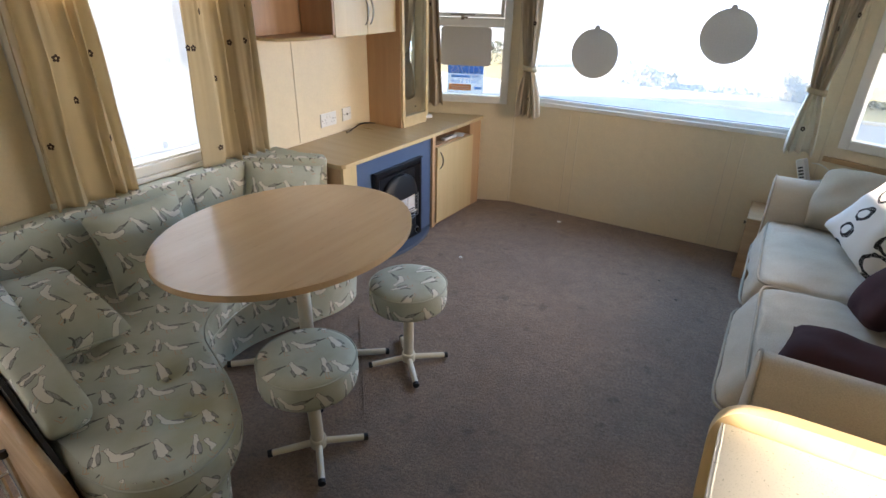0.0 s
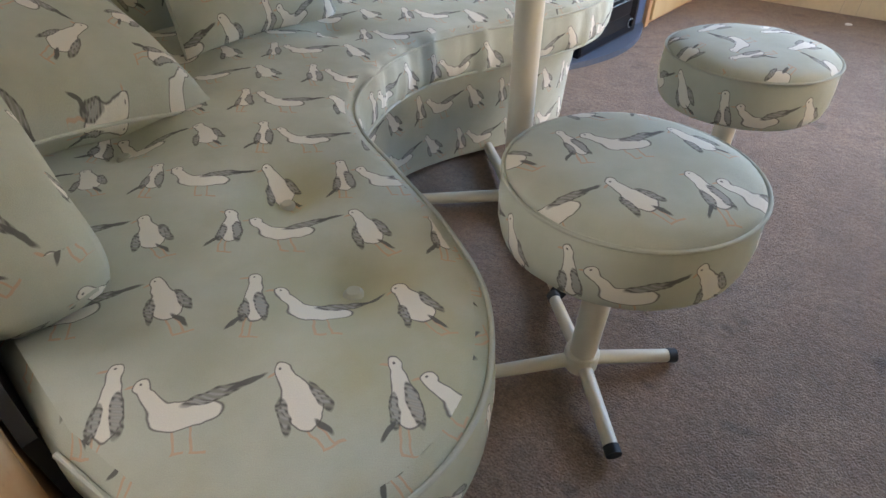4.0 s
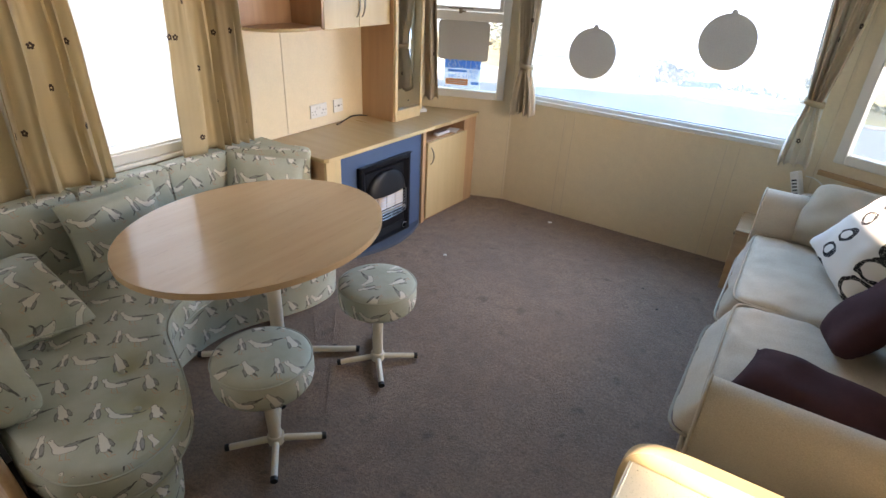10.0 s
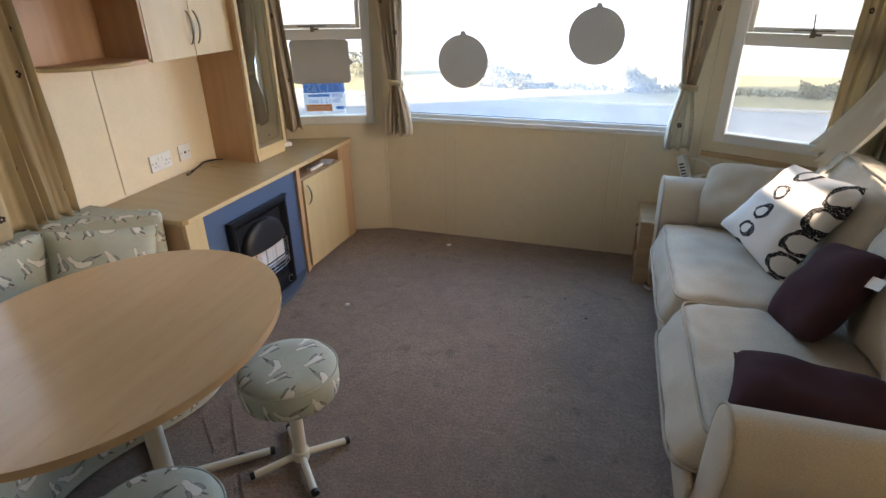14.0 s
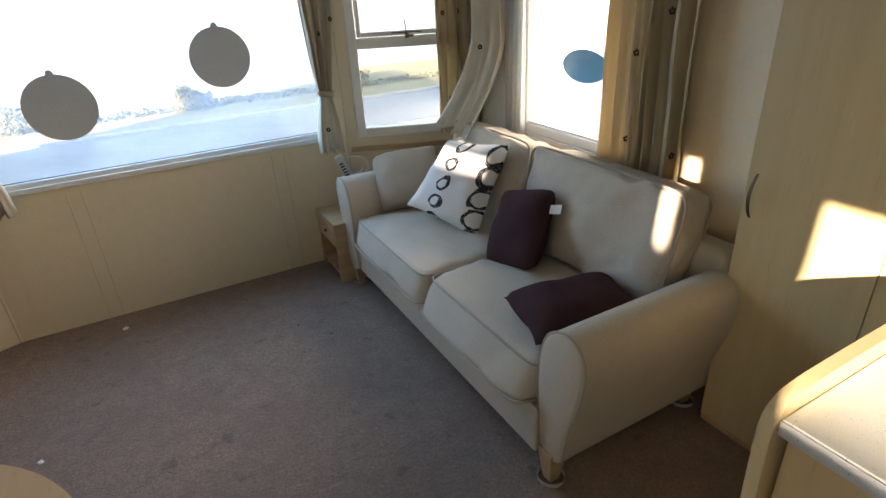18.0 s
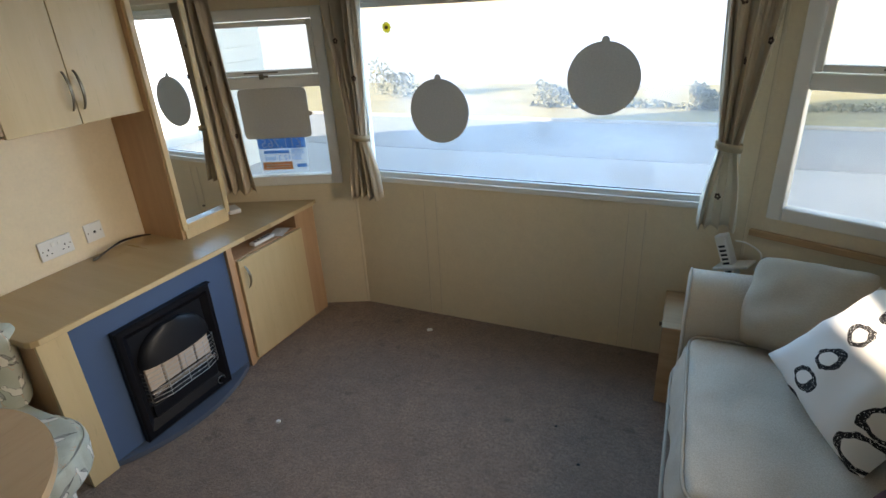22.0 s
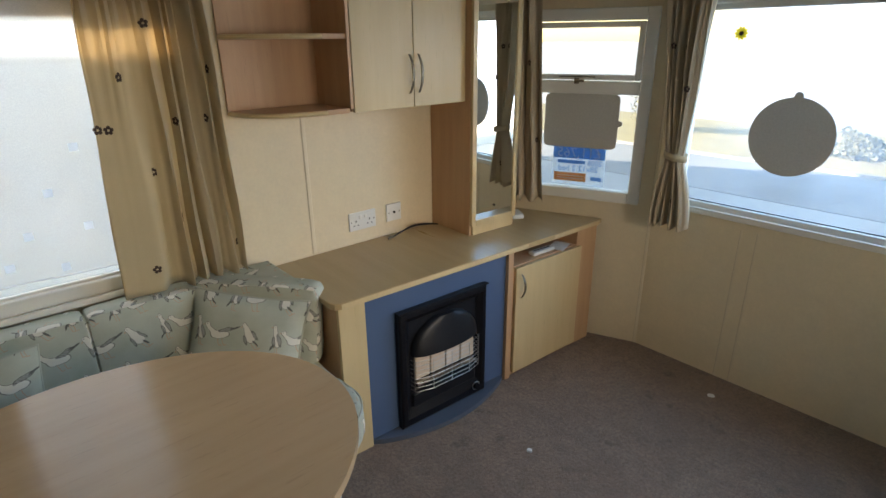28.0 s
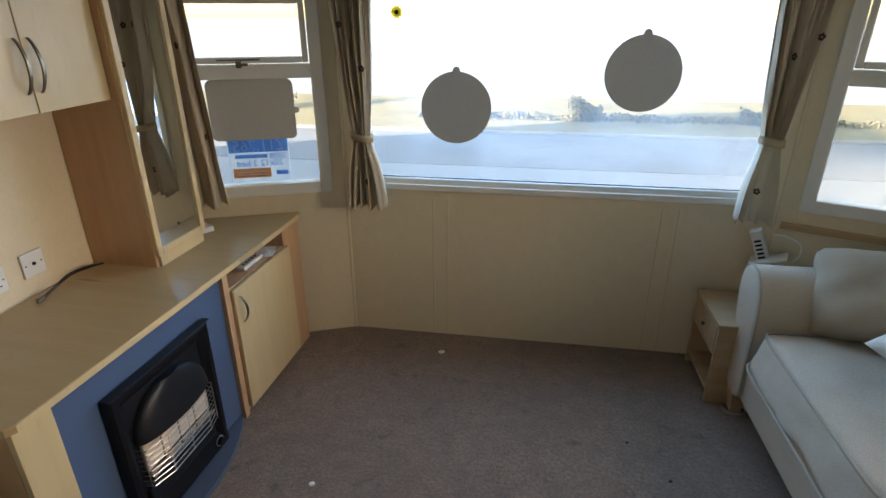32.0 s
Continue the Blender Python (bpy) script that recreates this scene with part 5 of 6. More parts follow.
def mirror_tower():
    e = thing("mirror_cupboard", "tall beech cupboard on the sideboard with a mirrored door", "cupboard", pose(0.002, 3.2, 0.695, 0, 0, -SLANT))
    H = 1.355
    part("side_panel", box(0.0, 0.285, 0.0, 0.016, 0.0, H, 0.001), BEECH_V, e)
    part("side_panel", box(0.0, 0.285, 0.285, 0.30, 0.0, H, 0.001), BEECH_V, e)
    part("plinth", box(0.20, 0.296, 0.0165, 0.2845, 0.0, 0.045, 0.002), MAPLE, e)
    for y0, y1 in ((0.003, 0.030), (0.272, 0.299)):
        part("door_stile", box(0.2855, 0.303, y0, y1, 0.046, H, 0.003), MAPLE, e)
    part("door_rail", box(0.2855, 0.303, 0.0305, 0.2715, 0.046, 0.075, 0.003), MAPLE, e)
    part("mirror", box(0.286, 0.297, 0.0305, 0.2715, 0.0755, H, 0.0), MIRROR, e, "clear mirror glass")
    part("mirror_clip", tube((0.297, 0.151, 0.13), (0.301, 0.151, 0.13), 0.006, n=12), STEEL, e)


shelf_unit()
wall_cupboard()
mirror_tower()


# ---- small things on and above the sideboard ----
def socket(label, y0, z0, w, gangs, kind_bits):
    e = thing("wall_socket", label, "socket", (0.001, y0, z0))
    part("face_plate", box(0.0, 0.009, 0.0, w, 0.0, 0.086, 0.003), PLASTIC, e)
    for g in gangs:
        if kind_bits == "power":
            part("pin_hole", box(0.009, 0.0096, g - 0.0025, g + 0.0025, 0.040, 0.049), SLOT, e)
            for dy in (-0.011, 0.011):
                part("pin_hole", box(0.009, 0.0096, g + dy - 0.0035, g + dy + 0.0035, 0.022, 0.0265), SLOT, e)
        else:
            part("aerial_hole", tube((0.009, g, 0.043), (0.013, g, 0.043), 0.006, n=14), SLOT, e)
    if kind_bits == "power":
        for dy in (-0.014, 0.014):
            part("rocker_switch", box(0.009, 0.013, w / 2 + dy - 0.007, w / 2 + dy + 0.007, 0.053, 0.071, 0.002), WHITE, e)
    for dy in (0.012, w - 0.012):
        part("screw", tube((0.009, dy, 0.043), (0.0103, dy, 0.043), 0.003, n=10), STEEL, e)


socket("double white plastic power socket on the cream wall", 2.698, 0.757, 0.146, (0.036, 0.110), "power")
socket("single white aerial socket on the cream wall", 2.908, 0.760, 0.086, (0.043,), "aerial")


def aerial_lead():
    e = thing("aerial_cable", "black twin aerial cable lying on the sideboard", "cable")
    for k in range(2):
        o = 0.014 * k
        pts = curve_through([(0.055 + o, 2.91 - o, 0.702), (0.06 + o, 2.96, 0.716 + 0.5 * o), (0.045 + o, 3.04, 0.724), (0.05 + o, 3.12, 0.716), (0.06, 3.185, 0.701)], False, 6)
        part("cord", sweep(pts, 0.0032, False, 7), CABLE, e, smooth=True)
        part("plug", tube((0.056 + o, 2.882 - o, 0.701), (0.055 + o, 2.912 - o, 0.702), 0.0052, 0.0045, 10), STEEL, e, smooth=True)


aerial_lead()
bx = thing("wireless_box", "small white plastic box on the sideboard", "box", pose(0.235, 3.585, 0.695, 0, 0, -30))
part("case", box(-0.05, 0.05, -0.03, 0.03, 0.0, 0.026, 0.006), PLASTIC, bx)
part("foot_plate", box(-0.045, 0.045, -0.034, -0.0305, 0.004, 0.014, 0.001), PLASTIC, bx)


# ---- things on the windows ----
def vent_disc(label, at, r, mat=VENT):
    e = thing("vent_disc", label, "vent cover", at, group="round vent covers on the glass" if mat is VENT else "")
    part("disc", slab(circle(r, 56), 0.010, 0.003), mat, e)
    part("pull_tab", slab(circle(0.017, 20, 0, r + 0.004), 0.008, 0.002, Matrix.Translation((0, 0.001, 0))), mat, e)


vent_disc("round grey plastic vent cover stuck to the picture window", (1.318, 4.0225, 1.19), 0.161)
vent_disc("round grey plastic vent cover high on the picture window", (2.118, 4.0225, 1.35), 0.158)
# stands in for an unidentified blue oval that lies outside the glass
ov = thing("blue_oval", "blue oval on the side window glass, placeholder for something outside", "sticker", M_R @ pose(yr(2.745), 0.026, 1.26))
part("sheet", slab(circle(0.155, 48, 0, 0, 0.078), 0.003), BLUE_DISC, ov)
pl = thing("vent_plate", "square grey vent cover with rounded corners on glass", "vent cover", M_FL @ Matrix.Translation((0, 0.0125, 0)))
s0, s1, z0, z1 = 0.256, 0.630, 1.050, 1.320
rr = 0.025
corner = [(cx + rr * math.cos(a), cz + rr * math.sin(a)) for cx, cz, a0 in ((s1 - rr, z1 - rr, 0), (s0 + rr, z1 - rr, 90), (s0 + rr, z0 + rr, 180), (s1 - rr, z0 + rr, 270)) for a in [radians(a0 + 90 * i / 5) for i in range(6)]]
part("plate", slab(corner, 0.009, 0.003), VENT, pl)
part("pull_tab", slab(circle(0.014, 16, s1 + 0.006, 1.18), 0.007, 0.002, Matrix.Translation((0, 0.001, 0))), VENT, pl)


def lettering(text, size, mat, parent, m, align="CENTER"):
    cu = bpy.data.curves.new("lettering", "FONT")
    cu.body, cu.size, cu.align_x, cu.extrude = text, size, align, 0.0006
    tmp = new("lettering", cu)
    bpy.context.view_layer.update()
    me = bpy.data.meshes.new_from_object(tmp.evaluated_get(bpy.context.evaluated_depsgraph_get()))
    bpy.data.objects.remove(tmp)
    me.materials.append(mat)
    ob = new("lettering", me)
    ob.parent, ob.matrix_basis = parent, m
    return ob


def price_sign():
    """Faces the road, so that its print shows back to front from the room."""
    e = thing("price_sign", "blue and white price sign behind the bay glass", "sign", M_FL @ Matrix.Translation((0.445, 0.034, 0.960)))
    w, h = 0.138, 0.112
    part("card", box(-w, w, 0.0, 0.002, -h, h, 0.0), SIGN_WHITE, e)
    part("price_band", box(-w + 0.004, w - 0.004, -0.0012, -0.0002, 0.028, h - 0.003), SIGN_BLUE, e, "blue band")
    part("offer_band", box(-w + 0.012, 0.045, -0.0012, -0.0002, -0.094, -0.048), SIGN_ORANGE, e, "orange band")
    flip = Matrix(((-1, 0, 0, 0), (0, 0, -1, 0), (0, 1, 0, 0), (0, 0, 0, 1)))

    def put(text, size, mat, x, z):
        lettering(text, size, mat, e, Matrix.Translation((x, -0.0022, z)) @ flip)

    put("£11,765", 0.072, SIGN_WHITE, 0.0, 0.035)
    put("2008", 0.038, SIGN_BLUE, 0.085, -0.004)
    part("print_bar", box(-0.110, 0.036, -0.0014, -0.0004, 0.000, 0.018), SIGN_BLUE, e)
    put("28x12 2 bed", 0.042, SIGN_BLUE, 0.0, -0.038)
    for k in range(2):
        part("print_bar", box(-w + 0.03, 0.030, -0.0022, -0.0014, -0.068 - 0.014 * k, -0.062 - 0.014 * k), SIGN_WHITE, e)
    part("print_mark", box(0.070, 0.125, -0.0012, -0.0002, -0.084, -0.064), SIGN_BLUE, e)


price_sign()
sf = thing("flower_sticker", "yellow flower sticker with a dark centre on glass", "sticker", (1.052, 4.0295, 1.594))
for i in range(10):
    a = 2 * math.pi * i / 10
    part("petal", slab(circle(0.006, 10, 0, 0, 0.012), 0.001, 0.0, pose(0.017 * math.cos(a), 0, 0.017 * math.sin(a), 0, -math.degrees(a) + 90, 0)), PETAL, sf)
part("centre", slab(circle(0.009, 18), 0.0025, 0.0, Matrix.Translation((0, -0.0012, 0))), FLOWER, sf)


# ---- sofa corner ----
def across(points, x0, x1, bevel=0.0):
    """An outline in y and z, drawn out along x."""
    bm = slab(points, x1 - x0, bevel)
    bmesh.ops.transform(bm, matrix=Matrix(((0, 1, 0, x0), (1, 0, 0, 0), (0, 0, 1, 0), (0, 0, 0, 1))), verts=bm.verts)
    return bm


def sofa():
    e = thing("sofa", "cream chenille two-seat sofa with piped cushions", "sofa")
    MID = 5.33
    arm = curve_through([(1.830, 0.13), (1.832, 0.28), (1.835, 0.44), (1.828, 0.54), (1.805, 0.612), (1.762, 0.655), (1.712, 0.670), (1.664, 0.658), (1.632, 0.618), (1.624, 0.55), (1.642, 0.44), (1.686, 0.28), (1.715, 0.13)], True, 4)
    for side, x0, x1 in ((0, 2.606, 3.46), (1, 2.562, 3.27)):
        pts = arm if not side else [(MID - y, z) for y, z in arm][::-1]
        bm = loft([(inset(pts, 0.016), x0), (inset(pts, 0.006), x0 + 0.003), (inset(pts, 0.001), x0 + 0.010), (pts, x0 + 0.020), (pts, x1)])
        bmesh.ops.transform(bm, matrix=Matrix(((0, 0, 1, 0), (1, 0, 0, 0), (0, 1, 0, 0), (0, 0, 0, 1))), verts=bm.verts)
        a = part("arm", bm, SOFA, e, smooth=True)
        cord = [(x0 + 0.008, y, z) for y, z in inset(pts, -0.001) if z > 0.14]
        k = max(range(len(cord)), key=lambda i: (Vector(cord[i]) - Vector(cord[i - 1])).length)
        part("piping", sweep(cord[k:] + cord[:k], 0.0046, False, 7), SOFA_PIPE, a, smooth=True)
    part("base", box(2.602, 3.42, 1.800, MID - 1.800, 0.125, 0.305, 0.018, 3), SOFA, e)
    part("front_panel", box(2.586, 2.6015, 1.812, MID - 1.812, 0.115, 0.312, 0.007, 3), SOFA, e)
    part("back", box(3.33, 3.47, 1.70, 3.44, 0.125, 0.74, 0.05, 4), SOFA, e, smooth=True)
    for y0, y1, sd in ((1.848, 2.632, 1.0), (2.640, MID - 1.848, 2.0)):
        m = Matrix.Translation((2.918, (y0 + y1) / 2, 0.385))
        slope = 0.040 if sd == 1.0 else 0.022   # the front face leans back
        lean = lambda x, z: x + slope * max(0.0, -x / 0.34) ** 3 * (z / 0.0825 + 0.2)
        bm = puff(0.72, y1 - y0, 0.165, 12, 8, 30, 0.018, 0.011, sd)
        for v in bm.verts:
            v.co.x = lean(v.co.x, v.co.z)
        c = part("seat_cushion", bm, SOFA, e, smooth=True, at=m)
        for z in (0.071, -0.066):
            w, d = 0.3610, (y1 - y0) / 2 - 0.001
            rim = [(w * math.copysign(abs(math.cos(a)) ** 0.17, math.cos(a)), d * math.copysign(abs(math.sin(a)) ** 0.17, math.sin(a)), z) for a in [2 * math.pi * (i + 0.5) / 96 for i in range(96)]]
            rim = [(lean(x, z), y, zz) for x, y, zz in rim]
            part("piping", sweep(rim, 0.0056, True, 7), SOFA_PIPE, c, smooth=True)
    for y0, y1, h, sd in ((1.835, 2.728, 0.475, 3.0), (2.738, 3.47, 0.470, 4.0)):
        m = axes((3.285, (y0 + y1) / 2, 0.455 + h / 2), (0, -1, 0), (0.24, 0, 0.97))
        c = part("back_cushion", puff(y1 - y0, h, 0.19, 10, 4.5, 32, 0.030, 0.019, sd), SOFA, e, smooth=True, at=m)
        for z in (0.074, -0.070):
            w, d = (y1 - y0) / 2 - 0.002, h / 2 - 0.001
            rim = [(w * math.copysign(abs(math.cos(a)) ** 0.19, math.cos(a)), d * math.copysign(abs(math.sin(a)) ** 0.19, math.sin(a)), z) for a in [2 * math.pi * (i + 0.5) / 96 for i in range(96)]]
            part("piping", sweep(rim, 0.0058, True, 7), SOFA_PIPE, c, smooth=True)
    for x, y in ((2.632, 1.772), (2.605, MID - 1.745), (3.36, 1.80), (3.30, 3.42)):
        square = lambda r: [(x - r, y - r), (x + r, y - r), (x + r, y + r), (x - r, y + r)]
        part("leg", loft([(square(0.021), 0.004), (square(0.038), 0.150)]), OAK, e, "tapered wooden leg")
        cup = [(circle(0.050, 32, x, y), 0.001), (circle(0.052, 32, x, y), 0.018), (circle(0.0485, 32, x, y), 0.018), (circle(0.0470, 32, x, y), 0.001)]
        part("castor_cup", loft(cup, cap=False), CUP, e, "shallow glass castor cup", smooth=True)


sofa()
scatter("small cream fleece cushion against the sofa arm", "cushion", 0.40, 0.36, 0.19, FLEECE, axes((2.945, 3.500, 0.625), (0.32, -0.16, 0.05), (0.05, 0.16, 0.24)), 4.2, None, "", 0.016, 0.03, 0.08)
scatter("large white cushion with black brushed rings", "cushion", 0.47, 0.51, 0.15, RINGS, axes((3.015, 3.055, 0.738), (0.172, -0.386, -0.095), (0.175, -0.02, 0.448)), 5.5, None, "", 0.014, 0.05, 0.0, (0.12, -0.09))
pc = scatter("upright dark plum cushion with a white tag", "cushion", 0.34, 0.385, 0.13, PLUM, axes((3.045, 2.535, 0.625), (0.043, -0.304, 0.076), (0.189, 0.115, 0.283)), 6.1, None, "plum cushions on the sofa", 0.012, 0.03, 0.10)
bm = bmesh.new()
bmesh.ops.create_grid(bm, x_segments=3, y_segments=3, size=0.5, matrix=pose(0.190, 0.095, 0.0, 0, 12, 6) @ Matrix.Diagonal((0.055, 0.042, 1, 1)))
tg = part("tag", bm, PAPER, pc, "white sewn-in tag")
tg.modifiers.new("thick", "SOLIDIFY").thickness = 0.0012
scatter("dark plum cushion lying flat on the sofa seat", "cushion", 0.45, 0.32, 0.165, PLUM, axes((2.900, 1.990, 0.530), (0.45, -0.12, 0.02), (0.12, 0.45, 0.01)), 7.4, None, "plum cushions on the sofa", 0.014, 0.07, 0.0)


def bedside():
    e = thing("bedside_table", "small oak bedside table with one drawer", "table")
    x0, x1, y0, y1, h = 2.490, 2.83, 3.615, 3.955, 0.395
    part("top", box(x0 - 0.004, x1, y0 - 0.004, y1, h - 0.020, h, 0.004), OAK, e)
    part("side", box(x0, x1, y0, y0 + 0.018, 0.0, h - 0.0205, 0.002), OAK, e)
    part("side", box(x0, x1, y1 - 0.018, y1, 0.0, h - 0.0205, 0.002), OAK, e)
    part("back", box(x1 - 0.012, x1, y0 + 0.0185, y1 - 0.0185, 0.03, h - 0.0205), OAK, e)
    part("shelf", box(x0 + 0.004, x1 - 0.0125, y0 + 0.0185, y1 - 0.0185, 0.050, 0.066, 0.001), OAK, e)
    part("divider", box(x0 + 0.010, x1 - 0.0125, y0 + 0.0185, y1 - 0.0185, 0.222, 0.236, 0.001), OAK, e)
    d = part("drawer", box(x0 - 0.003, x0 + 0.015, y0 + 0.021, y1 - 0.021, 0.240, h - 0.024, 0.002), OAK, e)
    k = part("knob", tube((x0 - 0.003, (y0 + y1) / 2, 0.305), (x0 - 0.016, (y0 + y1) / 2, 0.305), 0.006, 0.011, 14), STEEL, d, "round metal knob", smooth=True)


bedside()


def slotted_stand():
    e = thing("desk_fan", "white slotted plastic tower fan with a cable", "fan", axes((2.795, 3.900, 0.395), (0.9, -0.42, 0.0), (0, 0, 1)) @ Matrix(((1, 0, 0, 0), (0, 0, 1, 0), (0, 1, 0, 0), (0, 0, 0, 1))))
    lean = pose(0, 0, 0, 0, -23, 0)
    part("foot", box(-0.055, 0.055, -0.045, 0.045, 0.0, 0.018, 0.006), PLASTIC, e)
    t = part("column", box(-0.024, 0.024, -0.030, 0.0225, 0.015, 0.335, 0.007, 3), PLASTIC, e, at=lean)
    for i in range(11):
        for sg in (1, -1.333):
            part("slot", box(-0.014, 0.014, sg * 0.0225 - 0.0006, sg * 0.0225 + 0.0006, 0.085 + 0.0195 * i, 0.095 + 0.0195 * i), SLOT, t)
    part("arm_plate", box(-0.065, 0.085, -0.050, 0.050, 0.185, 0.198, 0.006), PLASTIC, e, at=pose(0.0, 0, 0, 0, -20, 0))
    part("cord", sweep(curve_through([(-0.06, 0.02, 0.305), (-0.01, 0.03, 0.310), (0.045, 0.03, 0.285), (0.055, 0.03, 0.235), (0.035, 0.03, 0.200)], False, 6), 0.0035, False, 7), PLASTIC, e, smooth=True)


slotted_stand()


# ---- cupboard and kitchen end ----
def tall_cupboard():
    e = thing("tall_cupboard", "tall maple-effect cupboard beside the sofa", "cupboard")
    part("body", box(3.350, 3.548, 1.135, 1.690, 0.0, 2.05, 0.002), DEEP_MAPLE, e)
    d = part("door", box(3.332, 3.3495, 1.259, 1.686, 0.035, 2.04, 0.002), DEEP_MAPLE, e)
    bow_handle(d, pose(3.331, 1.652, 0.980, 0, 0, -90), 0.15)
    part("door", box(3.332, 3.3495, 1.140, 1.2565, 0.035, 2.04, 0.002), DEEP_MAPLE, e)
    part("plinth", box(3.342, 3.3498, 1.14, 1.688, 0.0, 0.032, 0.001), BEECH_V, e)


def kitchen_unit():
    e = thing("kitchen_unit", "kitchen base unit with a speckled worktop and end panel", "cabinet")
    part("body", box(2.580, 3.547, 0.62, 1.047, 0.08, 0.867, 0.002), MAPLE, e)
    part("plinth", box(2.62, 3.547, 0.62, 1.047, 0.0, 0.0795), BEECH_V, e)
    for y0, y1 in ((0.625, 1.039),):
        part("door", box(2.562, 2.5795, y0, y1, 0.085, 0.860, 0.002), MAPLE, e)
    part("worktop", box(2.535, 3.547, 0.61, 1.0475, 0.869, 0.9065, 0.003), SPECKLE, e, "pale speckled laminate")
    part("worktop_edge", box(2.5305, 2.5348, 0.61, 1.0475, 0.871, 0.9045, 0.001), SPECKLE_EDGE, e, "blue-grey speckled edge")
    prof = [(2.545, 0.0), (3.300, 0.0), (3.300, 0.953)] + curve_through([(3.0, 0.952), (2.745, 0.951), (2.595, 0.946), (2.542, 0.928), (2.518, 0.885), (2.517, 0.80), (2.534, 0.50), (2.543, 0.20)], False, 5)
    part("end_panel", slab(prof, 0.028, 0.008, Matrix.Translation((0, 1.049, 0))), MAPLE, e, "maple end panel with a rounded shoulder")


tall_cupboard()
kitchen_unit()


# ---- by the door ----
def folding_frame():
    e = thing("folding_stand", "folded chrome tube stand with black rubber feet", "stand", (0, 0, -0.006))

    def bar(a, b, r=0.0095, caps=(0, 0)):
        a, b = Vector(a), Vector(b)
        t = part("tube", tube(a, b, r, n=12), CHROME, e, smooth=True)
        d = (b - a).normalized()
        for end, p, sg in zip(caps, (a, b), (-1, 1)):
            if end:
                part("cap", tube(p - d * 0.012 * (1 if sg > 0 else -1) * 0.3, p + d * sg * 0.020, r + 0.0022, n=12), RUBBER, t, "black rubber cap", smooth=True)

    C, D, E_, F = (0.690, 0.290, 0.30), (0.705, 0.466, 0.30), (0.768, 0.463, 0.032), (0.735, 0.315, 0.032)
    bar(C, F, 0.0095, (1, 1))
    bar(D, E_, 0.0095, (1, 1))
    for k in (0.20, 0.55, 0.86):
        bar(Vector(C).lerp(F, k), Vector(D).lerp(E_, k), 0.006)
    A, B = (0.422, 0.368, 0.52), (0.400, 0.505, 0.52)
    bar(A, (0.610, 0.335, 0.03), 0.0095, (1, 0))
    bar(B, (0.440, 0.505, 0.24), 0.0095, (1, 1))
    bar((0.500, 0.391, 0.478), (0.700, 0.345, 0.03))
    bar((0.410, 0.490, 0.47), (0.690, 0.440, 0.03))
    bar((0.520, 0.389, 0.348), (0.640, 0.350, 0.03))
    bar((0.490, 0.393, 0.48), (0.412, 0.490, 0.48), 0.006)
    bar((0.520, 0.389, 0.27), (0.440, 0.500, 0.27), 0.006)


folding_frame()
dm = thing("doormat", "blue-grey ribbed doormat with a pale border line", "mat", pose(0.555, -0.105, -0.006, 0, 0, -9))
part("mat_top", box(-0.40, 0.40, -0.25, 0.25, 0.0, 0.008, 0.003), MAT_BLUE, dm)
part("backing", box(-0.415, 0.415, -0.265, 0.265, 0.0, 0.003, 0.001), RUBBER, dm)
for a, b, c, d in ((-0.35, 0.35, 0.195, 0.205), (-0.35, 0.35, -0.205, -0.195), (-0.36, -0.35, -0.205, 0.205), (0.35, 0.36, -0.205, 0.205)):
    part("border_line", box(a, b, c, d, 0.008, 0.0088), MAT_LINE, dm)
vc = thing("photo_camera", "black camera with a strap lying on the doormat", "camera", pose(0.27, -0.02, 0.0025, 0, 0, 24))
body = part("body", box(-0.07, 0.07, -0.055, 0.055, 0.0, 0.062, 0.010, 3), BLACK, vc)
part("grip", box(0.055, 0.085, -0.05, 0.05, 0.0, 0.055, 0.012, 3), RUBBER, vc, "ribbed rubber grip")
part("viewfinder", box(-0.03, 0.03, 0.05, 0.085, 0.008, 0.050, 0.010, 3), BLACK, vc)
part("lens", tube((0.0, 0.0, 0.062), (0.0, 0.0, 0.118), 0.036, 0.034, 28), CHAR, vc, "black lens barrel", smooth=True)
part("lens_ring", sweep([(0.0355 * math.cos(i * math.pi / 16), 0.0355 * math.sin(i * math.pi / 16), 0.112) for i in range(32)], 0.0025, True, 6), RUBBER, vc, smooth=True)
part("mode_dial", prism(circle(0.012, 18, 0.05, 0.062), 0.02, 0.034, 0.002), BLACK, vc)
bm = bmesh.new()
way = curve_through([(0.07, -0.02, 0.04), (0.15, -0.06, 0.012), (0.20, -0.14, 0.008), (0.13, -0.22, 0.008), (0.02, -0.20, 0.010), (-0.08, -0.12, 0.02), (-0.07, -0.03, 0.04)], False, 6)
rows = [[bm.verts.new((x, y + o, z)) for o in (-0.014, 0.014)] for x, y, z in way]
for r0, r1 in zip(rows, rows[1:]):
    bm.faces.new((r0[0], r0[1], r1[1], r1[0]))
st = part("strap", bm, RUBBER, vc, "black woven neck strap", smooth=True)
st.modifiers.new("thick", "SOLIDIFY").thickness = 0.002
part("strap_mark", box(0.115, 0.155, -0.232, -0.212, 0.0105, 0.0112), SIGN_WHITE, st)
wb = thing("windbreak", "striped beach windbreak in the doorway with added sun-blocking panels", "windbreak", M_L @ Matrix.Translation((yl(0.0), 0.035, 0)))
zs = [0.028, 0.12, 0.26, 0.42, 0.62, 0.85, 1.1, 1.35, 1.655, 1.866]
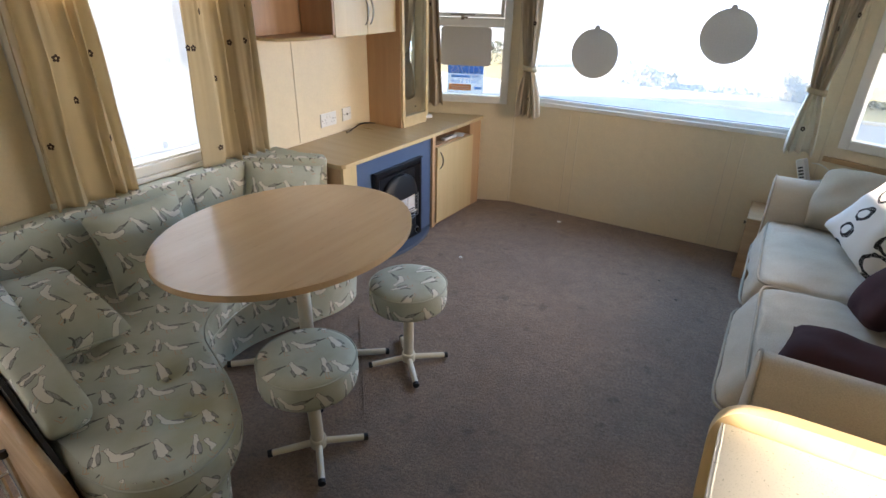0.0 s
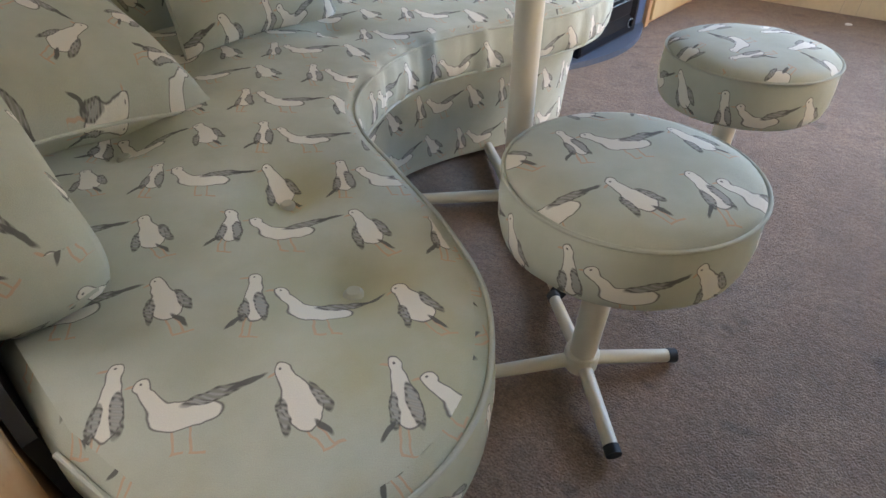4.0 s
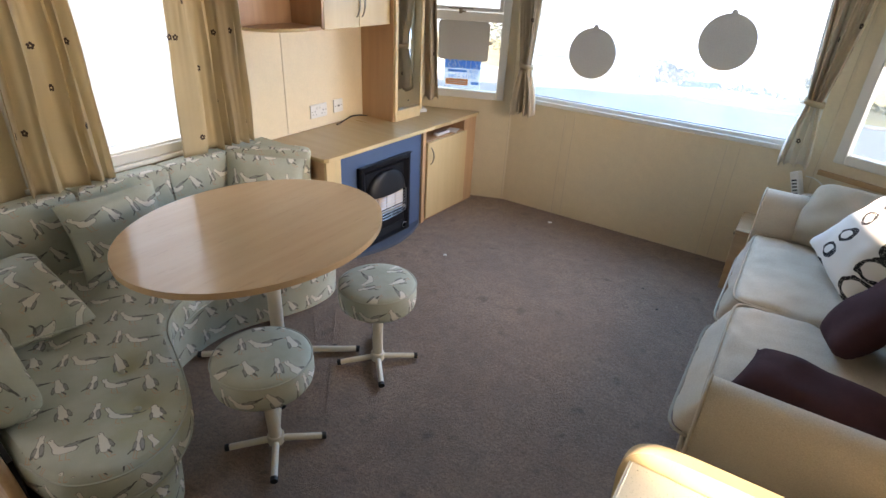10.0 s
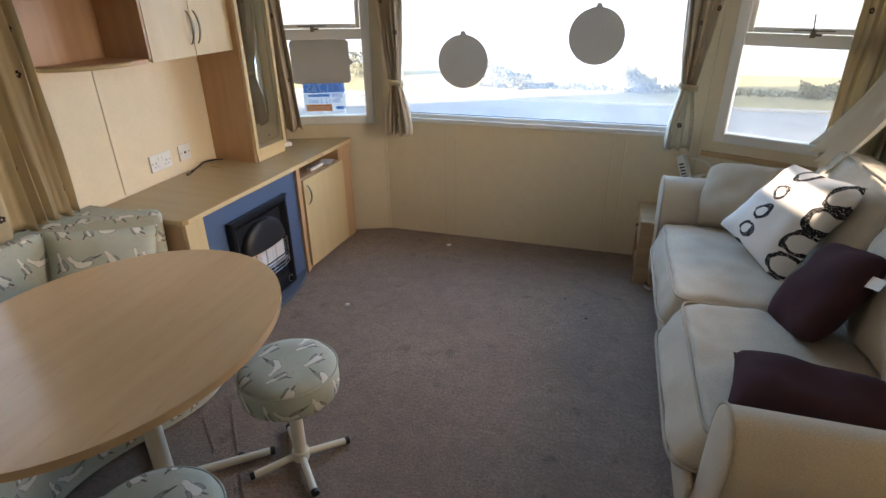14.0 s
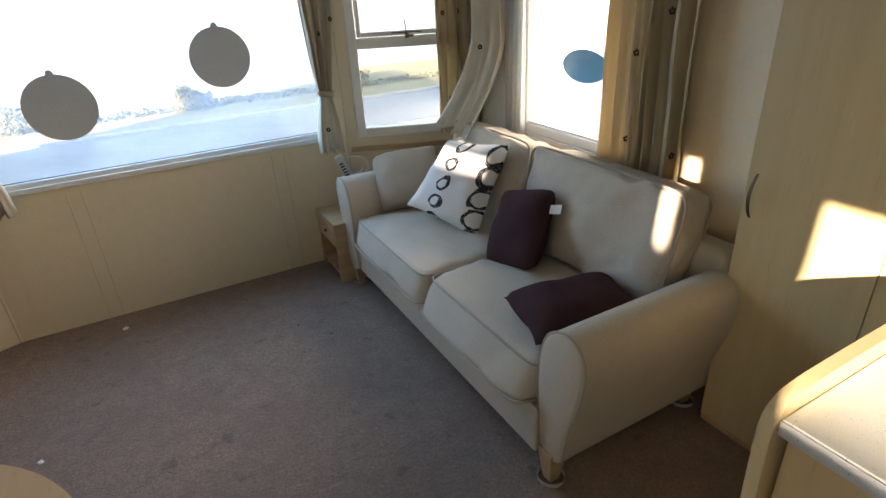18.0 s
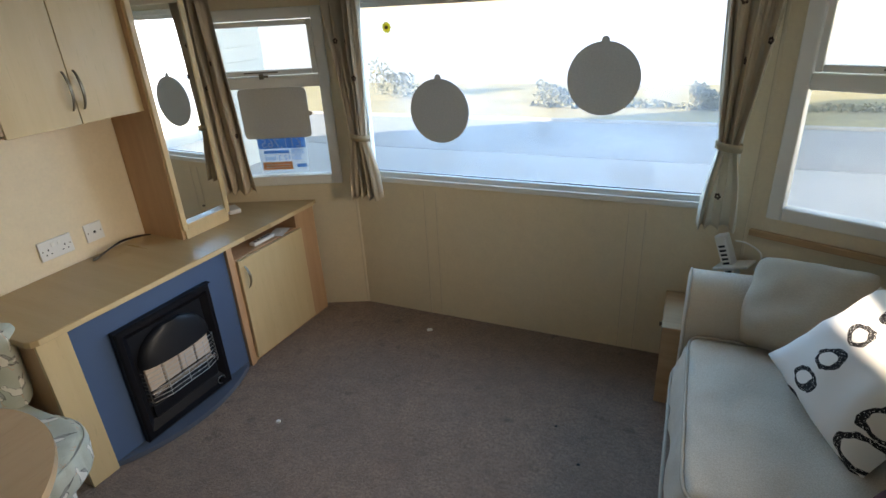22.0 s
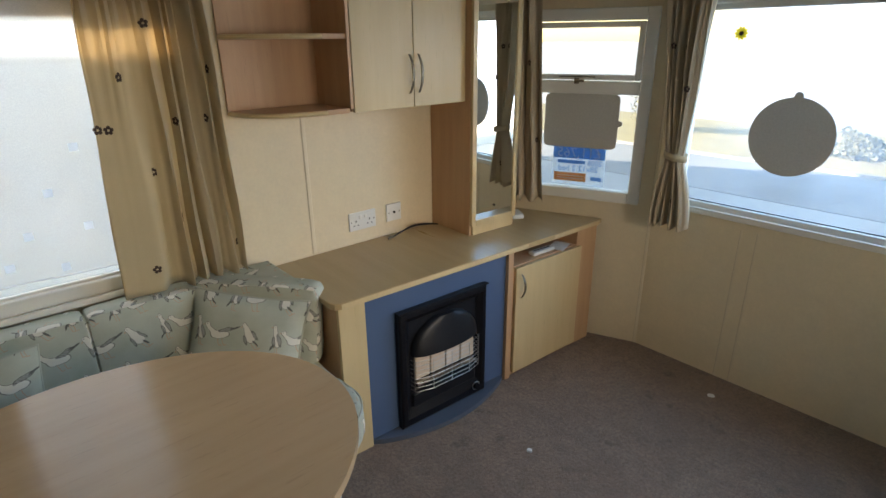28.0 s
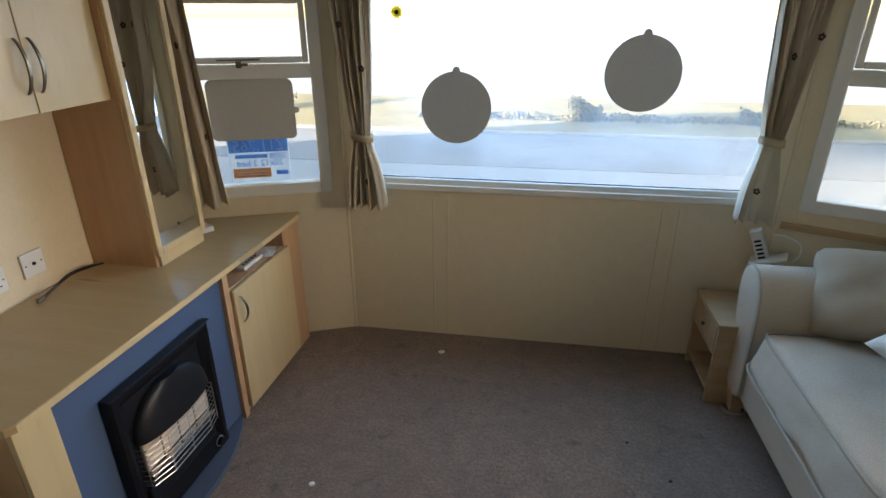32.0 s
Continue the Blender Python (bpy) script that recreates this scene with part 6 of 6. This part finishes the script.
# the three wide upper panels are unseen, added to shape the sun patches
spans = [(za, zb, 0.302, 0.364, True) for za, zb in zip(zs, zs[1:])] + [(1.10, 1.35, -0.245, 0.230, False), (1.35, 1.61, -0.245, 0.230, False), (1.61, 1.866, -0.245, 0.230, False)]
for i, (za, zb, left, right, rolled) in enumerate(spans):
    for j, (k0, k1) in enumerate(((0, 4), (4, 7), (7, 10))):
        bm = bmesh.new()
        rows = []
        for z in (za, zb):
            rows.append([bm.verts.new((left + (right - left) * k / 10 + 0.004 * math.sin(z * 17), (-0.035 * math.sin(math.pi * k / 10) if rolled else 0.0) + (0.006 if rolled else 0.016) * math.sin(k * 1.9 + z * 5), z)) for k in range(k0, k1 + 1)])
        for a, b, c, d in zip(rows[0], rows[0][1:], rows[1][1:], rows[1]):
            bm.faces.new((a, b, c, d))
        ob = part("windbreak_or_sun_block", bm, BREAK_CLOTH[(2 if i % 3 else 0, 0 if i % 2 else 2, 3 if i % 3 else 1)[j]], wb, smooth=True)
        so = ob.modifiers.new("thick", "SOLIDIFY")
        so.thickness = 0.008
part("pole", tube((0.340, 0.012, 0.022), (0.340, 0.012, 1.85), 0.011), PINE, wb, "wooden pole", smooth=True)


# ---- scraps and marks on the carpet ----
def scrap(name, label, x, y, r, flat, mat):
    e = thing(name, label, "litter", (x, y, 0.0))
    b = puff(r * 2, r * 1.6, flat, 3, 3, 4, 0, r * 0.15, x * 9)
    part("piece", b, mat, e, smooth=False, at=pose(0, 0, flat / 2, 0, 0, 30))


scrap("paper_pellet", "small white pellet lying on the carpet", 0.950, 2.899, 0.011, 0.012, PAPER)
scrap("paper_scrap", "white paper scrap lying on the carpet", 1.283, 3.816, 0.016, 0.008, PAPER)
scrap("dark_crumb", "dark crumb lying on the carpet", 2.12, 3.30, 0.006, 0.005, RUBBER)
scrap("dark_crumb", "dark crumb lying on the carpet", 2.25, 3.12, 0.007, 0.005, RUBBER)
scrap("rubber_cap", "loose black rubber cap on the carpet", 1.045, 1.778, 0.012, 0.016, RUBBER)
for a, b in (((0.821, 2.022), (1.330, 1.425)), ((0.765, 1.913), (0.93, 1.77))):
    d = (Vector(b) - Vector(a))
    m = Matrix.Translation((*a, 0)) @ pose(0, 0, 0, 0, 0, math.degrees(math.atan2(d.y, d.x)))
    ob = part("carpet_ridge", prism([(0, -0.005), (d.length, -0.004), (d.length, 0.004), (0, 0.005)], 0.0, 0.004, 0.0015), CARPET, bpy.data.objects["floor"], at=m)


# ---- outdoors ----
tagged(part("ground", box(-400, 400, -400, 400, -0.75, -0.62), ROAD), "pale dusty concrete ground around the caravan", "ground", kind="structure")


tagged(part("road", box(-60, 60, 9.95, 12.55, -0.621, -0.612), ASPHALT), "worn grey asphalt road past the caravan", "road", kind="structure")
tagged(part("verge", box(-60, 60, 12.65, 17.5, -0.621, -0.575, 0.01), VERGE), "dry straw-coloured grass verge across the road", "verge", kind="structure")
tagged(part("kerb", box(-60, 60, 12.555, 12.645, -0.621, -0.560, 0.012), SIDING_EDGE), "pale concrete kerb along the verge", "kerb", kind="structure")


def stones():
    verts, faces = [], []
    rng = random.Random(5)
    for i in range(7500):
        x, y, r = -0.16 - 2.2 * rng.random(), -1.4 + 3.4 * rng.random(), 0.013 + 0.022 * rng.random() ** 2
        k = len(verts)
        for dx, dy, dz in ((1, 0, 0), (-1, 0, 0), (0, 1, 0), (0, -1, 0), (0, 0, 1), (0, 0, -1)):
            q = r * (0.7 + 0.6 * rng.random())
            verts.append((x + dx * q, y + dy * q, -0.62 + r * 0.4 + dz * q * 0.7))
        faces += [(k + a, k + b, k + c) for a, b, c in ((0, 2, 4), (2, 1, 4), (1, 3, 4), (3, 0, 4), (2, 0, 5), (1, 2, 5), (3, 1, 5), (0, 3, 5))]
    me = bpy.data.meshes.new("gravel")
    me.from_pydata(verts, [], faces)
    me.materials.append(GRAVEL)
    tagged(part("gravel_bed", box(-3.2, -0.07, -2.6, 3.2, -0.622, -0.612), GRAVEL_BED), "dark brown gravel bed beside the caravan", "ground", kind="structure")
    tagged(new("gravel", me), "loose brown gravel outside the door", "gravel", kind="stuff")


stones()


def neighbour(label, x0, x1, y0, y1, top, side, windows, boards=13, drop=0.2):
    """A neighbouring caravan: siding boards, roof and windows on the side that is seen."""
    e = thing("caravan", label, "caravan")
    part("wall", box(x0, x1, y0, y1, -0.62, top - drop - 0.08), SIDING, e)
    mid = (x0 + x1) / 2
    part("roof", slab([(x0 - 0.12, top - drop - 0.079), (x1 + 0.12, top - drop - 0.079), (x1 + 0.12, top - drop), (mid, top), (x0 - 0.12, top - drop)], y1 - y0 + 0.3, 0.0, Matrix.Translation((0, y0 - 0.15, 0))), ROOFING, e)
    xs = x1 if side > 0 else x0
    a, b = sorted((xs, xs + side * 0.022))
    h = (top - drop - 0.08 + 0.25) / boards
    for i in range(boards):
        part("siding_board", box(a, b, y0, y1, -0.25 + i * h + 0.008, -0.25 + (i + 1) * h, 0.003, 1), SIDING, e)
    for wy, wz, ww, wh in windows:
        c, d = sorted((xs + side * 0.0225, xs + side * 0.05))
        w = part("window", box(c, d, wy - ww / 2, wy + ww / 2, wz, wz + wh, 0.004), WHITE, e)
        g0, g1 = sorted((xs + side * 0.0505, xs + side * 0.056))
        part("window_pane", box(g0, g1, wy - ww / 2 + 0.06, wy + ww / 2 - 0.06, wz + 0.06, wz + wh - 0.06), DARK_GLASS, w)


neighbour("pale neighbouring caravan with horizontal siding", -7.2, -4.1, -9.0, 9.0, 2.922, 1, ((-3.0, 0.5, 1.1, 1.0), (1.45, 0.27, 0.5, 0.52), (5.2, 0.5, 1.4, 1.0)), drop=0.37)


neighbour("pale neighbouring caravan beyond the sofa window", 7.8, 11.0, -1.0, 11.0, 3.0, -1, ((7.6, 0.6, 0.7, 0.9), (3.5, 0.6, 1.0, 0.9)))


def hedge(name, label, x0, x1, y0, y1, h, count, seed):
    """A clipped row of many small leaf clumps with an uneven top."""
    rng, verts, faces = random.Random(seed), [], []
    for i in range(count):
        x = x0 + (x1 - x0) * rng.random()
        y = y0 + (y1 - y0) * rng.random()
        top = h * (0.65 + 0.6 * noise.noise(Vector((x * 0.6, seed, 0.3))) + 0.3 * noise.noise(Vector((x * 2.1, seed, 1.3))))
        z = -0.62 + max(0.1, top) * rng.random() ** 0.7
        r = 0.010 + 0.030 * rng.random() ** 2
        k = len(verts)
        n = Vector((rng.gauss(0, 1), rng.gauss(0, 1), rng.gauss(0, 1))).normalized()
        a = n.orthogonal().normalized()
        b = n.cross(a)
        for s, t in ((-1, -0.6), (0.2, -1), (1, 0.1), (0.3, 1), (-0.8, 0.7)):
            verts.append(tuple(Vector((x, y, z)) + r * (s * a + t * b)))
        faces.append(tuple(range(k, k + 5)))
    me = bpy.data.meshes.new(name)
    me.from_pydata(verts, [], faces)
    me.materials.append(LEAF)
    tagged(new(name, me), label, "hedge", kind="stuff")


hedge("hedge", "low straggly brown-green hedge across the road", -0.9, 24, 13.9, 14.4, 0.20, 12000, 3)
hedge("bush", "dark green bush rising above the hedge", 2.45, 3.15, 13.8, 14.3, 0.80, 1700, 7)
hedge("bush", "straggly scrub at the edge of the road", -0.75, 0.35, 13.7, 14.3, 0.62, 1700, 8)
hedge("bush", "dark bush beside the hedge", 6.1, 6.9, 13.9, 14.5, 0.55, 1200, 12)
hedge("bush", "brown shrub at the edge of the road", -5.6, -4.4, 14.6, 15.4, 0.9, 1500, 9)
